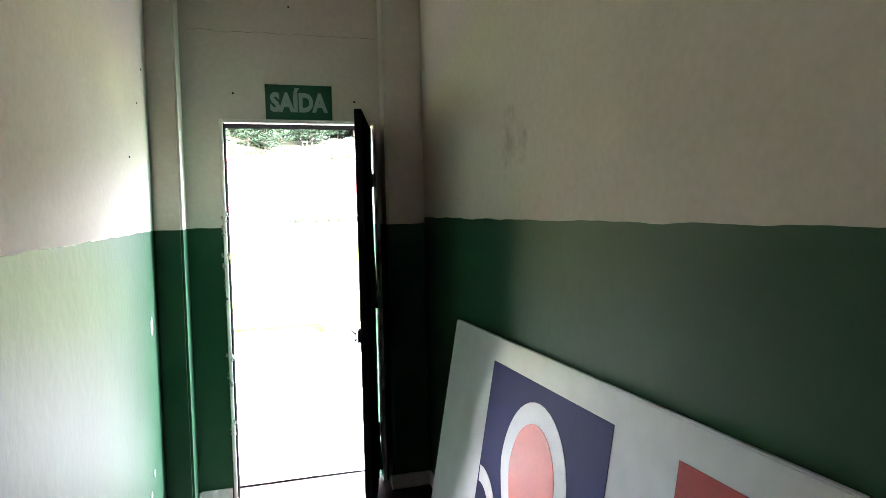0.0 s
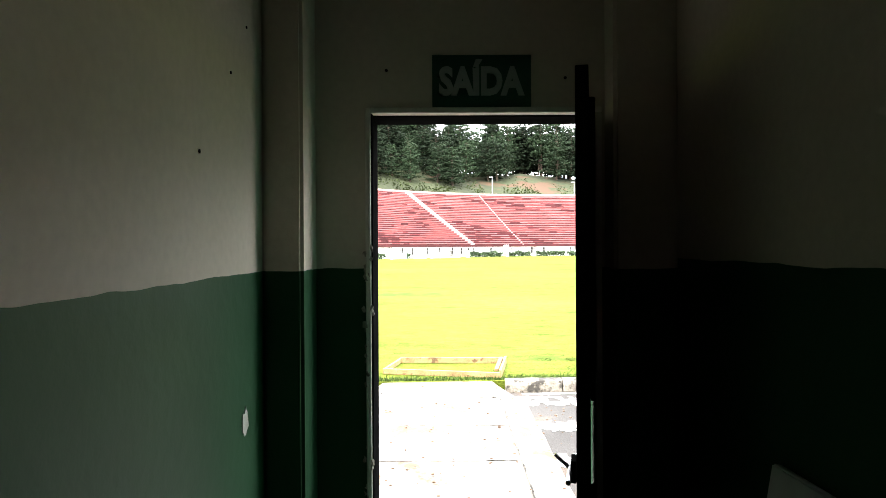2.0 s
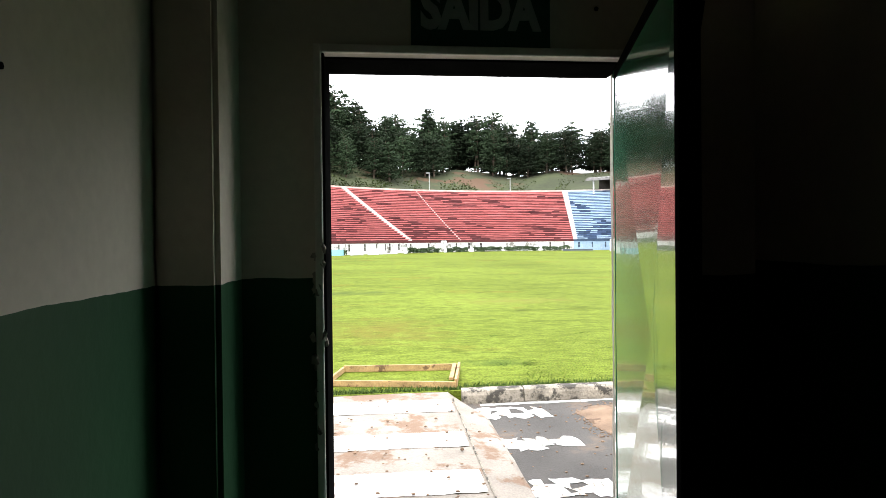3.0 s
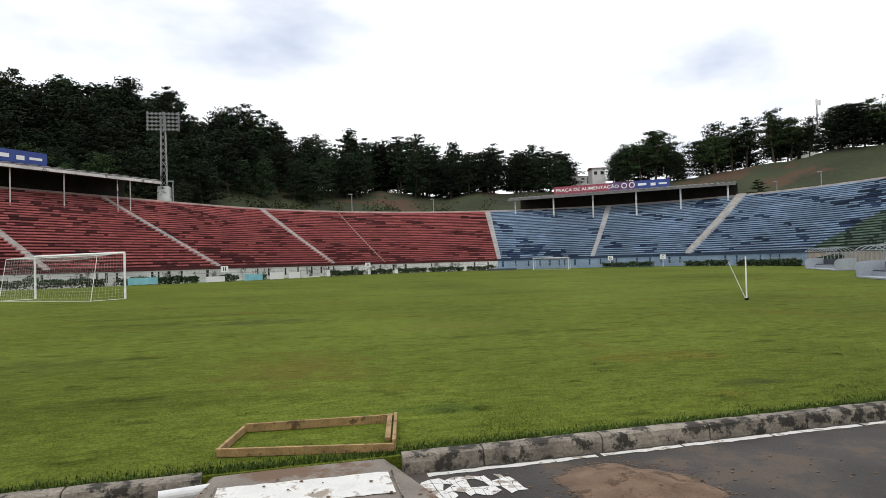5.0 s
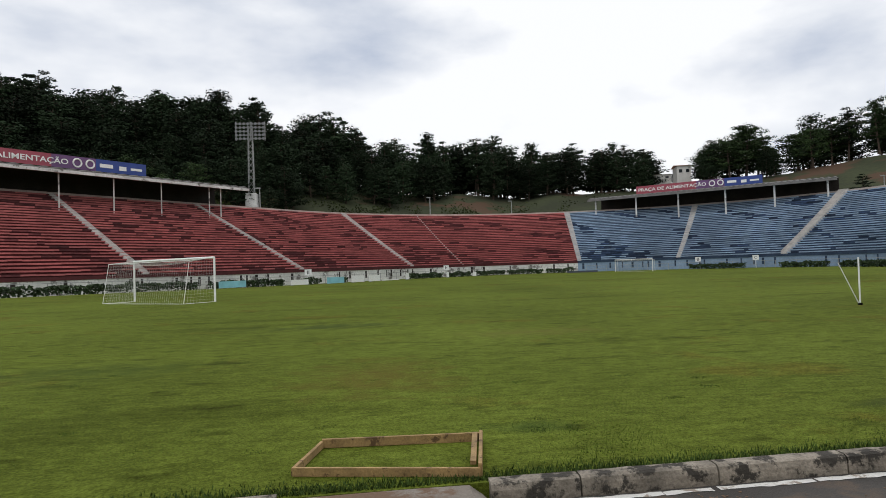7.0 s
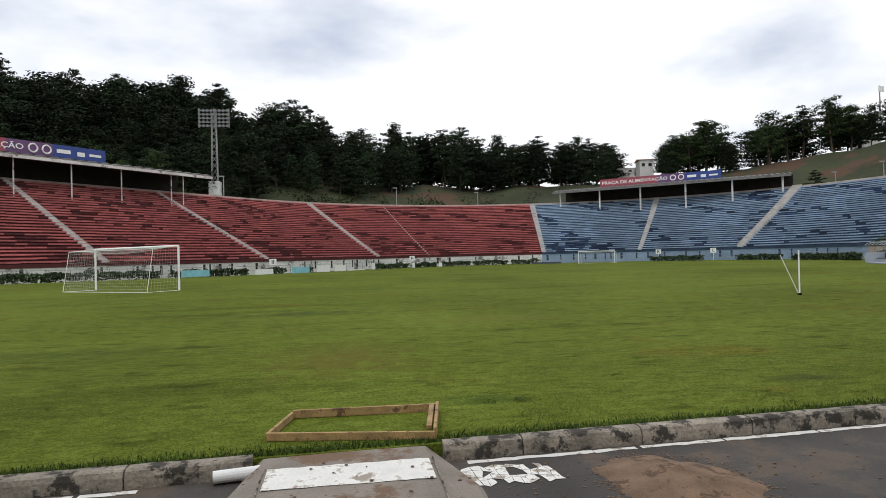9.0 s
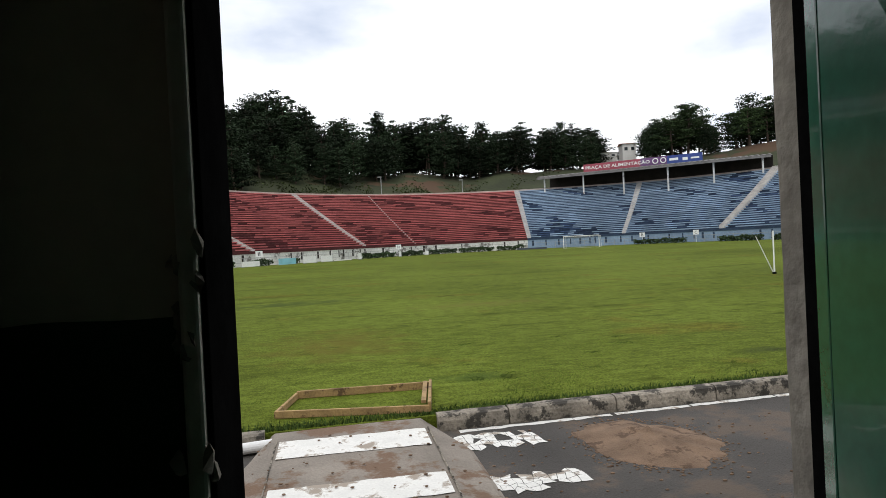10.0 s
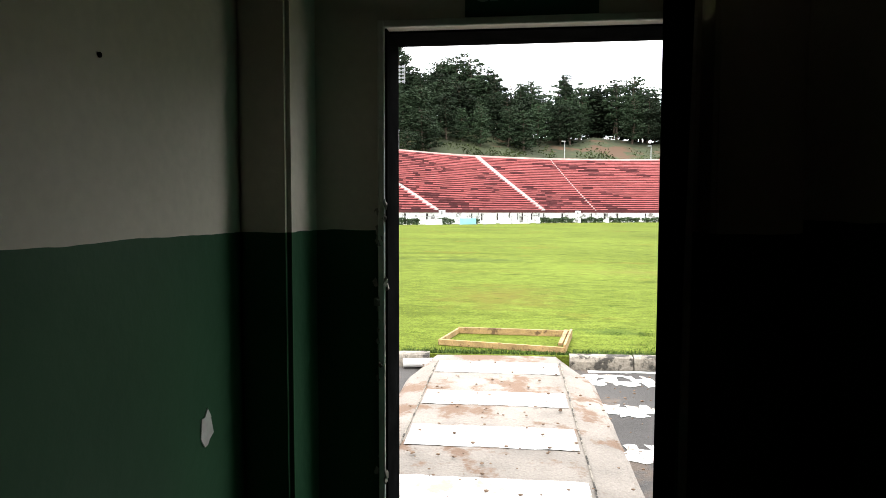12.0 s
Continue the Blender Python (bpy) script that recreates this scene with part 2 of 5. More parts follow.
M_SCRUB = mat("slope_scrub", (0.045, 0.06, 0.02), 0.9, 0.1, 0.35, 1.2, 0, per_island=0.4, spec=0.1)
M_HILL = mat("hill_grass", (0.030, 0.037, 0.013), 0.95, 0.05, 0.35, 0.9, 0.0, stain=(0.07, 0.038, 0.019), stain_at=0.57, stain_scale=0.04)
M_HOUSE = mat("house_render", (0.68, 0.67, 0.64), 0.85, 0.3, 0.12, 4, 0.05)
M_TILE = mat("roof_tile", (0.28, 0.15, 0.10), 0.9, 0.5, 0.2, 4, 0.1)
M_WINDOW = mat("dark_window", (0.03, 0.035, 0.04), 0.15, 1, 0.1, 10, 0)
M_EXT = mat("outer_wall", (0.42, 0.40, 0.37), 0.9, 0.6, 0.15, 30, 0.3)


def grass_material():
    m = mat("pitch_grass", (0.096, 0.122, 0.020), 0.9, 0.16, 0.16, 2.2, 0.0, stain=(0.104, 0.106, 0.018), stain_at=0.60, stain_scale=0.28, spec=0.03)
    n, l = m.node_tree.nodes, m.node_tree.links
    b = n["Principled BSDF"]
    base = b.inputs["Base Color"].links[0].from_socket
    geo = n.new("ShaderNodeNewGeometry")
    for sc, p0, p1, lo, hi, st in ((38.0, 0.3, 0.7, 0.62, 1.38, (1, 1, 1)), (170.0, 0.3, 0.7, 0.6, 1.4, (1, 1, 1)), (7.0, 0.32, 0.68, 0.80, 1.2, (0.6, 1.3, 1)), (0.55, 0.25, 0.45, 0.66, 1.0, (0.3, 1.5, 1)), (2.6, 0.28, 0.40, 0.55, 1.0, (0.5, 1.2, 1)), (0.09, 0.3, 0.6, 0.82, 1.08, (1, 1, 1))):
        mp = n.new("ShaderNodeMapping")
        mp.inputs["Scale"].default_value = st
        l.new(geo.outputs["Position"], mp.inputs["Vector"])
        t = n.new("ShaderNodeTexNoise")
        t.inputs["Scale"].default_value, t.inputs["Detail"].default_value = sc, 4
        l.new(mp.outputs["Vector"], t.inputs["Vector"])
        r = n.new("ShaderNodeValToRGB")
        e = r.color_ramp.elements
        e[0].position, e[0].color = p0, (lo, lo, lo * 0.9, 1)
        e[1].position, e[1].color = p1, (hi, hi, hi, 1)
        l.new(t.outputs["Fac"], r.inputs["Fac"])
        x = n.new("ShaderNodeMix")
        x.data_type, x.blend_type = 'RGBA', 'MULTIPLY'
        x.inputs["Factor"].default_value = 1.0
        l.new(base, x.inputs["A"])
        l.new(r.outputs["Color"], x.inputs["B"])
        base = x.outputs["Result"]
    # sparse yellow-brown and dark spots in the turf
    for cx, cy, sx, sy, tint, amt in ((0.0, 12.2, 1.3, 1.9, (0.115, 0.085, 0.020, 1), 0.55), (-1.0, 20.6, 2.6, 1.0, (0.045, 0.062, 0.016, 1), 0.7), (1.4, 9.0, 0.5, 0.35, (0.04, 0.07, 0.015, 1), 0.55), (3.4, 17.0, 2.0, 1.0, (0.13, 0.115, 0.03, 1), 0.5), (-4.5, 14.0, 2.0, 1.3, (0.055, 0.08, 0.016, 1), 0.5), (5.2, 9.1, 0.5, 0.2, (0.035, 0.045, 0.015, 1), 0.7)):
        mp = n.new("ShaderNodeMapping")
        mp.vector_type = 'TEXTURE'
        mp.inputs["Location"].default_value, mp.inputs["Scale"].default_value = (cx, cy, 0.1), (sx, sy, 5)
        l.new(geo.outputs["Position"], mp.inputs["Vector"])
        ln = n.new("ShaderNodeVectorMath")
        ln.operation = 'LENGTH'
        l.new(mp.outputs["Vector"], ln.inputs[0])
        nz = n.new("ShaderNodeTexNoise")
        nz.inputs["Scale"].default_value, nz.inputs["Detail"].default_value = 2.2, 6
        l.new(geo.outputs["Position"], nz.inputs["Vector"])
        ad = n.new("ShaderNodeMath")
        ad.operation = 'MULTIPLY_ADD'
        ad.inputs[1].default_value = 2.2
        l.new(nz.outputs["Fac"], ad.inputs[0])
        l.new(ln.outputs["Value"], ad.inputs[2])
        mr = n.new("ShaderNodeMapRange")
        mr.inputs["From Min"].default_value, mr.inputs["From Max"].default_value = 1.2, 2.1
        mr.inputs["To Min"].default_value, mr.inputs["To Max"].default_value = amt, 0.0
        l.new(ad.outputs[0], mr.inputs["Value"])
        x = n.new("ShaderNodeMix")
        x.data_type = 'RGBA'
        l.new(mr.outputs["Result"], x.inputs["Factor"])
        l.new(base, x.inputs["A"])
        x.inputs["B"].default_value = tint
        base = x.outputs["Result"]
    l.new(base, b.inputs["Base Color"])
    t = n.new("ShaderNodeTexNoise")
    t.inputs["Scale"].default_value = 45.0
    l.new(geo.outputs["Position"], t.inputs["Vector"])
    bp = n.new("ShaderNodeBump")
    bp.inputs["Strength"].default_value, bp.inputs["Distance"].default_value = 0.3, 0.02
    l.new(t.outputs["Fac"], bp.inputs["Height"])
    l.new(bp.outputs["Normal"], b.inputs["Normal"])
    return m


M_GRASS = grass_material()
M_BLADE = mat("grass_blade", (0.092, 0.14, 0.02), 0.8, 2, 0.3, 20, 0, per_island=0.4, spec=0.2)
M_WEED = mat("dark_weed", (0.05, 0.085, 0.016), 0.85, 2, 0.3, 20, 0, per_island=0.4, spec=0.2)


# ---- mesh helpers ----
def part(name, bm, material, parent=None, label=""):
    me = bpy.data.meshes.new(name)
    bm.normal_update()
    bm.to_mesh(me)
    bm.free()
    ob = new(name, me)
    for mm in (material if isinstance(material, (list, tuple)) else [material]):
        me.materials.append(mm)
    if parent:
        ob.parent = parent
    if label:
        tagged(ob, label)
    return ob


def thing(name, label, category, group="", at=(0, 0, 0), rz=0.0):
    ob = new(name)
    ob.empty_display_size = 0.1
    ob.matrix_basis = pose(*at, 0, 0, rz)
    return tagged(ob, label, category, group)


def box(bm, x0, y0, z0, x1, y1, z1, bevel=0.0):
    r = bmesh.ops.create_cube(bm, size=1.0, matrix=Matrix.Translation(((x0 + x1) / 2, (y0 + y1) / 2, (z0 + z1) / 2)) @ Matrix.Diagonal((x1 - x0, y1 - y0, z1 - z0, 1)))
    if bevel:
        es = list({e for v in r["verts"] for e in v.link_edges})
        bmesh.ops.bevel(bm, geom=es, offset=bevel, segments=2, affect='EDGES', profile=0.5)
    return bm


def boxm(*a, **k):
    return box(bmesh.new(), *a, **k)


def tube(bm, a, b, r0, r1=None, n=8):
    a, b = Vector(a), Vector(b)
    d = b - a
    m = Matrix.Translation((a + b) / 2) @ d.to_track_quat('Z', 'Y').to_matrix().to_4x4()
    bmesh.ops.create_cone(bm, cap_ends=True, segments=n, radius1=r0, radius2=r0 if r1 is None else r1, depth=d.length, matrix=m)
    return bm


def tubem(*a, **k):
    return tube(bmesh.new(), *a, **k)


def structure(ob, label, category):
    return tagged(ob, label, category, kind="structure")


def pitch(u, v):
    """Ground place from metres along the pitch and across it."""
    return (-12.2 + 0.637 * u + 0.771 * v, 42.0 + 0.771 * u - 0.637 * v)


def text_mesh(body, size, extrude=0.002, offset=0.0):
    cu = bpy.data.curves.new("letters", 'FONT')
    cu.body, cu.size, cu.extrude, cu.offset = body, size, extrude, offset
    cu.align_x, cu.align_y, cu.resolution_u = 'CENTER', 'CENTER', 3
    tmp = new("letters_tmp", cu)
    bpy.context.view_layer.update()
    me = bpy.data.meshes.new_from_object(tmp.evaluated_get(bpy.context.evaluated_depsgraph_get()))
    bpy.data.objects.remove(tmp)
    return me


def letters(body, size, width, height, m, parent, material, label="", extrude=0.002, offset=0.0):
    me = text_mesh(body, size, extrude, offset)
    co = np.array([v.co[:] for v in me.vertices])
    lo, hi = co.min(0), co.max(0)
    sx, sy = width / (hi[0] - lo[0]), height / (hi[1] - lo[1])
    for v in me.vertices:
        v.co = ((v.co[0] - (lo[0] + hi[0]) / 2) * sx, (v.co[1] - (lo[1] + hi[1]) / 2) * sy, v.co[2])
    me.materials.clear()
    me.materials.append(material)
    ob = new("lettering", me)
    ob.parent = parent
    ob.matrix_local = m
    if label:
        tagged(ob, label)
    return ob


# ---- the passage ----
XW, XE, YN, YO, ZC = -0.46, 0.97, 2.83, 3.01, 3.3
DL, DR, DH = -0.117, 0.71, 2.11
# south end unseen, passage made longer to absorb bounce light
YS = -9.0
structure(part("wall_west", boxm(XW - 0.2, YS, 0, XW, YN, ZC), M_WALL), "plaster wall painted green below and off-white above", "wall")
structure(part("wall_east", boxm(XE, YS, 0, XE + 0.2, YN, ZC), M_WALL_E), "plaster wall painted green below and off-white above", "wall")
structure(part("wall_south", boxm(XW - 0.2, YS - 0.2, 0, XE + 0.2, YS, ZC), M_WALL), "unseen plaster wall added to close the passage", "wall")
bm = bmesh.new()
box(bm, XW - 0.2, YN, 0, DL, YO, ZC)
box(bm, DR, YN, 0, XE + 0.2, YO, ZC)
box(bm, DL, YN, DH, DR, YO, ZC)
wall_n = structure(part("wall_north", bm, M_WALL), "end wall with the exit doorway, green below and off-white above", "wall")
bm = bmesh.new()
box(bm, -30, YN, 0, XW - 0.2, YO, 4.2)
box(bm, XE + 0.2, YN, 0, 30, YO, 4.2)
box(bm, XW - 0.2, YN, ZC, XE + 0.2, YO, 4.2)
structure(part("wall_outer", bm, M_EXT), "outer wall of the stand building beside the exit", "wall")
structure(part("ceiling", boxm(XW - 0.2, YS - 0.2, ZC, XE + 0.2, YN, ZC + 0.15), M_CEIL), "unseen plaster ceiling of the passage, darkened to cut bounce light", "ceiling")
structure(part("floor", boxm(XW - 0.2, YS - 0.2, -0.15, XE + 0.2, YO, 0.0), M_FLOOR), "dark maroon painted cement floor, worn and dusty", "floor")


def pilaster(x0, x1, y0):
    bm = boxm(x0, y0, 0, x1, YN - 0.001, ZC)
    es = [e for e in bm.edges if abs(e.verts[0].co.z - e.verts[1].co.z) > 1 and min(v.co.y for v in e.verts) < y0 + 0.01]
    bmesh.ops.bevel(bm, geom=es, offset=0.012, segments=2, affect='EDGES')
    return structure(part("pilaster", bm, M_WALL), "shallow plaster pilaster painted green below and off-white above", "pilaster")


pilaster(XW + 0.001, -0.322, 2.605)
pilaster(0.745, XE - 0.001, 2.70)
for x0, y0, x1, y1 in ((XW, YS, XW + 0.012, 2.605), (XE - 0.012, YS, XE, 2.70), (XW + 0.012, 2.593, -0.310, 2.605), (-0.322, 2.605, -0.310, YN - 0.012), (-0.310, YN - 0.012, DL - 0.03, YN), (0.733, 2.688, XE - 0.012, 2.70)):
    structure(part("baseboard", boxm(x0, y0, 0, x1, y1, 0.085, bevel=0.003), M_BASE), "pale worn tile skirting along the wall foot", "baseboard")

# pale trim round the doorway, broken in places, and the dark steel frame in it
bm = bmesh.new()
rng = random.Random(4)
box(bm, DL - 0.022, YN - 0.012, 0.0, DL - 0.002, YN + 0.03, DH + 0.022, bevel=0.004)
box(bm, DL - 0.002, YN - 0.012, DH, DR + 0.022, YN + 0.03, DH + 0.022, bevel=0.004)
box(bm, DR, YN - 0.012, 0.0, DR + 0.022, YN + 0.03, DH, bevel=0.004)
structure(part("trim", bm, M_PLASTER), "pale chipped plaster trim round the doorway", "trim")
bm = bmesh.new()
for z, h in ((1.25, 0.30), (0.78, 0.22), (1.55, 0.14), (0.45, 0.12)):
    for k in range(12):
        c = Vector((DL - 0.018 + rng.uniform(-0.012, 0.02), YN - 0.008 + rng.uniform(-0.006, 0.01), z + rng.uniform(-h / 2, h / 2)))
        r = bmesh.ops.create_icosphere(bm, subdivisions=1, radius=rng.uniform(0.004, 0.011), matrix=Matrix.Translation(c) @ Matrix.Diagonal((0.8, 0.6, 1.6, 1)))
        for v in r["verts"]:
            v.co += Vector((rng.uniform(-1, 1), rng.uniform(-1, 1), rng.uniform(-1, 1))) * 0.004
tagged(part("broken_plaster", bm, M_RENDER), "broken rough plaster along the door jamb", "plaster", kind="stuff")
frame_t = thing("door_frame", "dark steel door frame set in the doorway", "door frame", at=(0, 0, 0))
for nm, b in (("jamb", (DL - 0.001, YN - 0.004, 0, DL + 0.005, YO + 0.003, DH)), ("jamb", (DR - 0.012, YN + 0.10, 0, DR, YN + 0.13, DH)), ("head", (DL + 0.005, YN + 0.031, DH - 0.006, DR - 0.016, YO + 0.003, DH))):
    part(nm, boxm(*b, bevel=0.0015), M_BLACK, frame_t)
bm = bmesh.new()
box(bm, DR - 0.004, YN + 0.13, 0.0, DR + 0.001, YO + 0.004, DH)
bmesh.ops.subdivide_edges(bm, edges=[e for e in bm.edges if abs(e.verts[0].co.z - e.verts[1].co.z) > 1], cuts=40)
for v in bm.verts:
    v.co.x -= 0.004 * noise.noise(v.co * 9)
structure(part("reveal", bm, M_RENDER), "rough unpainted cement reveal of the doorway", "reveal")

# peeled paint and small dents on the west wall
for cx, cy, rr in ((2.41, 1.09, 0.030), (2.30, 0.42, 0.016), (2.2, 0.36, 0.012)):
    bm = bmesh.new()
    n_ = 14
    vs = [bm.verts.new((XW + 0.0025, cx + rr * 1.0 * (1 + 0.3 * rng.uniform(-1, 1)) * math.cos(a * 2 * math.pi / n_), cy + rr * 1.25 * (1 + 0.3 * rng.uniform(-1, 1)) * math.sin(a * 2 * math.pi / n_))) for a in range(n_)]
    bm.faces.new(vs)
    r = bmesh.ops.extrude_face_region(bm, geom=list(bm.faces))
    for v in [g for g in r["geom"] if isinstance(g, bmesh.types.BMVert)]:
        v.co.x -= 0.004
    structure(part("paint_chip", bm, M_BASE), "pale chip where the green paint has peeled", "chip")
for x, z in ((-0.06, 2.27), (0.60, 2.24), (0.25, 2.75)):
    structure(part("wall_hole", tubem((x, YN - 0.003, z), (x, YN + 0.01, z), 0.006), M_BLACK), "small dark drill hole in the plaster", "hole")
for y, z in ((2.30, 2.12), (2.06, 1.86), (2.45, 2.3)):
    structure(part("wall_hole", tubem((XW + 0.003, y, z), (XW - 0.01, y, z), 0.005), M_BLACK), "small dark drill hole in the plaster", "hole")
# hairline joint across the end wall above the sign
bm = bmesh.new()
for k in range(24):
    x0 = -0.28 + k * 0.042
    box(bm, x0, YN - 0.002, 2.60 + 0.012 * noise.noise((k * 0.4, 0, 0)), x0 + 0.043, YN + 0.01, 2.6018 + 0.012 * noise.noise((k * 0.4, 0, 0)))
structure(part("crack", bm, M_RENDER), "hairline crack across the plaster above the sign", "crack")

# exit sign
sg = thing("exit_sign", "green exit sign with pale capital letters above the doorway", "sign", at=(0.291, YN, 2.228))
part("plate", boxm(-0.182, -0.008, -0.096, 0.182, -0.001, 0.096, bevel=0.001), M_SIGN, sg)
letters("SA\u00cdDA", 0.15, 0.315, 0.135, Matrix.Translation((0, -0.010, 0.012)) @ pose(0, 0, 0, 90, 0, 0), sg, M_LETTER, "pale sans-serif capital letters", offset=0.007)


# ---- door leaf, open into the passage ----
def door_leaf():
    W, H, T = 0.775, 2.08, 0.035
    d = thing("metal_door", "open green enamelled sheet-steel door with pressed diagonal folds", "door", at=(0.688, YN + 0.072, 0.015), rz=-103.3)
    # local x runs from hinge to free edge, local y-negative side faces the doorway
    # inner panel coloured black to stand for the leaf's backlit side
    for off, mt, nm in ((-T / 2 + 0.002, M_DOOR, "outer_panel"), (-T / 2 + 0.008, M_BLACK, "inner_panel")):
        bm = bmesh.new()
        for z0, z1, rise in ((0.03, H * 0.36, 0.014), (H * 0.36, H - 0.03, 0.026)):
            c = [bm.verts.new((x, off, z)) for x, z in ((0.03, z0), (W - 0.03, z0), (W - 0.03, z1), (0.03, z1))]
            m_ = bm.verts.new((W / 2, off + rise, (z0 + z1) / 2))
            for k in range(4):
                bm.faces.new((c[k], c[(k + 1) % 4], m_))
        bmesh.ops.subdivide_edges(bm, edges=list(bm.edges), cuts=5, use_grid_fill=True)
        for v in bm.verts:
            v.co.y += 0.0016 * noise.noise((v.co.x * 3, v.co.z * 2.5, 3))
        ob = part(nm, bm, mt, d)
    # lock stile, top and middle rail black too, backlit shade put into colour
    for nm, b in (("hinge_stile", (0, -T / 2, 0, 0.032, T / 2, H)), ("lock_stile", (W - 0.032, -T / 2, 0, W, T / 2, H)), ("top_rail", (0.032, -T / 2, H - 0.032, W - 0.032, T / 2, H)),
                  ("bottom_rail", (0.032, -T / 2, 0, W - 0.032, T / 2, 0.032)), ("middle_rail", (0.032, 0.012, 0.98, W - 0.032, T / 2, 1.01))):
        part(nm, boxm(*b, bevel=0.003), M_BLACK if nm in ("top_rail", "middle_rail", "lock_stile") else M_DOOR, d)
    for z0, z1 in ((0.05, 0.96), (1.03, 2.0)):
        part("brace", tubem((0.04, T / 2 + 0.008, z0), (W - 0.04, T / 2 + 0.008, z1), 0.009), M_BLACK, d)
    for z in (0.28, 1.78):
        part("hinge", tubem((-0.008, T / 2, z - 0.04), (-0.008, T / 2, z + 0.04), 0.012, n=12), M_BLACK, d)
    bolt = part("slide_bolt", tubem((W - 0.12, -T / 2 - 0.02, 0.995), (W + 0.045, -T / 2 - 0.02, 0.995), 0.007, n=10), M_CHROME, d, "bare steel sliding bolt")
    part("bolt_plate", boxm(W - 0.10, -T / 2 - 0.016, 0.965, W - 0.035, -T / 2 - 0.001, 1.025, bevel=0.002), M_BLACK, d)
    part("bolt_knob", tubem((W - 0.07, -T / 2 - 0.02, 0.995), (W - 0.07, -T / 2 - 0.06, 1.03), 0.006), M_CHROME, d)
    return d


door_leaf()


# ---- printed board leaning on the east wall ----
def leaning_board():
    H, L = 1.112, 2.7
    b = thing("printed_board", "white vinyl board with blue and red prints leaning on the wall", "board")
    lean = math.asin(0.20 / H)
    b.matrix_basis = Matrix.Translation((0.735, 1.985, 0.0)) @ Matrix.Rotation(lean, 4, 'Y') @ Matrix.Rotation(radians(-1.4), 4, 'X')
    # local: x thickness (face at x=0 looking to -x), y from 0 to -L, z up
    bm = boxm(0, -L, 0, 0.025, 0, H)
    bmesh.ops.bevel(bm, geom=list(bm.edges), offset=0.004, segments=2, affect='EDGES')
    part("panel", bm, M_BOARD, b)

    def flat(nm, pts, m, depth, lab=""):
        bm = bmesh.new()
        f = bm.faces.new([bm.verts.new((-depth, y, z)) for y, z in pts])
        r = bmesh.ops.extrude_face_region(bm, geom=[f])
        for v in [q for q in r["geom"] if isinstance(q, bmesh.types.BMVert)]:
            v.co.x = 0.004
        bmesh.ops.recalc_face_normals(bm, faces=bm.faces)
        return part(nm, bm, m, b, lab)
    flat("blue_square", [(-0.53, 1.02), (-1.40, 1.02), (-1.40, 0.14), (-0.53, 0.14)], M_NAVY, 0.0015, "navy blue printed rectangle")

    def drop(cy, cz, ry, rz, tail):
        pts = []
        for k in range(40):
            a = 2 * math.pi * k / 40
            y, z = cy - ry * math.sin(a), cz + rz * math.cos(a)
            if math.cos(a) < 0:
                y = cy - ry * math.sin(a) * (1 - 0.55 * (-math.cos(a)) ** 1.5)
                z -= tail * (-math.cos(a)) ** 2
            pts.append((y, z))
        return pts
    flat("white_drop", drop(-0.97, 0.70, 0.245, 0.26, 0.17), M_BOARD, 0.0028, "white printed outline")
    flat("red_drop", drop(-0.97, 0.70, 0.17, 0.19, 0.17), M_ORANGE, 0.0042, "red printed drop shape")
    arc = [(-0.56 - 0.19 * math.sin(a), 0.42 + 0.19 * math.cos(a)) for a in np.linspace(-0.1, 1.35, 14)] + [(-0.56 - 0.13 * math.sin(a), 0.42 + 0.13 * math.cos(a)) for a in np.linspace(1.35, -0.1, 14)]
    flat("white_curl", [(y, z) for y, z in arc], M_BOARD, 0.0028, "white printed curl")
    flat("red_square", [(-1.67, 1.02), (-2.5, 1.02), (-2.5, 0.14), (-1.67, 0.14)], M_REDP, 0.003, "red printed rectangle")


leaning_board()


# ---- ground outside ----
def kerb_y(x):
    return 7.46 + 0.035 * x + 0.0006 * x * abs(x)


def dip(x, y):
    """The far part of the field lies a little lower."""
    f = max(0.0, min(1.0, (math.hypot(x, y) - 65) / 50))
    return -0.7 * f * f * (3 - 2 * f)


bm = bmesh.new()
xs = [-600, -200, -120, -80, -60] + [x * 1.0 for x in range(-40, 41)] + [50, 60, 70, 80, 100, 120, 150, 200, 600]
ys = [-0.001, 0.0, 0.6, 1.4, 2.6, 4.5, 8, 14, 24, 40, 55, 65, 75, 85, 95, 105, 115, 130, 160, 220, 500, 1500]
vv = [[bm.verts.new((x, kerb_y(max(-40, min(40, x))) + 0.10 + y, -0.05 if y < 0 else 0.115 + (0.012 * noise.noise((x * 0.7, y * 0.7, 0)) if 0 < y < 60 else 0) + dip(x, y + 7))) for y in ys] for x in xs]
for i in range(len(xs) - 1):
    for j in range(len(ys) - 1):
        bm.faces.new((vv[i][j], vv[i + 1][j], vv[i + 1][j + 1], vv[i][j + 1]))
structure(part("ground", bm, M_GRASS), "mown green pitch grass with yellowed and bare patches", "grass")
bm = bmesh.new()
vv = [[bm.verts.new((x, y if y is not None else kerb_y(max(-40, min(40, x))) + 0.12, 0.0 if y is None or y > 0 else -0.25)) for y in (-300, YN - 0.2, YO - 0.0, 4, 5, 6, None)] for x in xs]
for i in range(len(xs) - 1):
    for j in range(6):
        if j >= 2:
            bm.faces.new((vv[i][j], vv[i + 1][j], vv[i + 1][j + 1], vv[i][j + 1]))
structure(part("road", bm, M_ASPHALT), "worn grey asphalt track with dirt stains and cracks", "road")
structure(part("ground_behind", boxm(-600, -600, -0.5, 600, YO, -0.3), M_ASPHALT), "plain ground under the building", "ground")

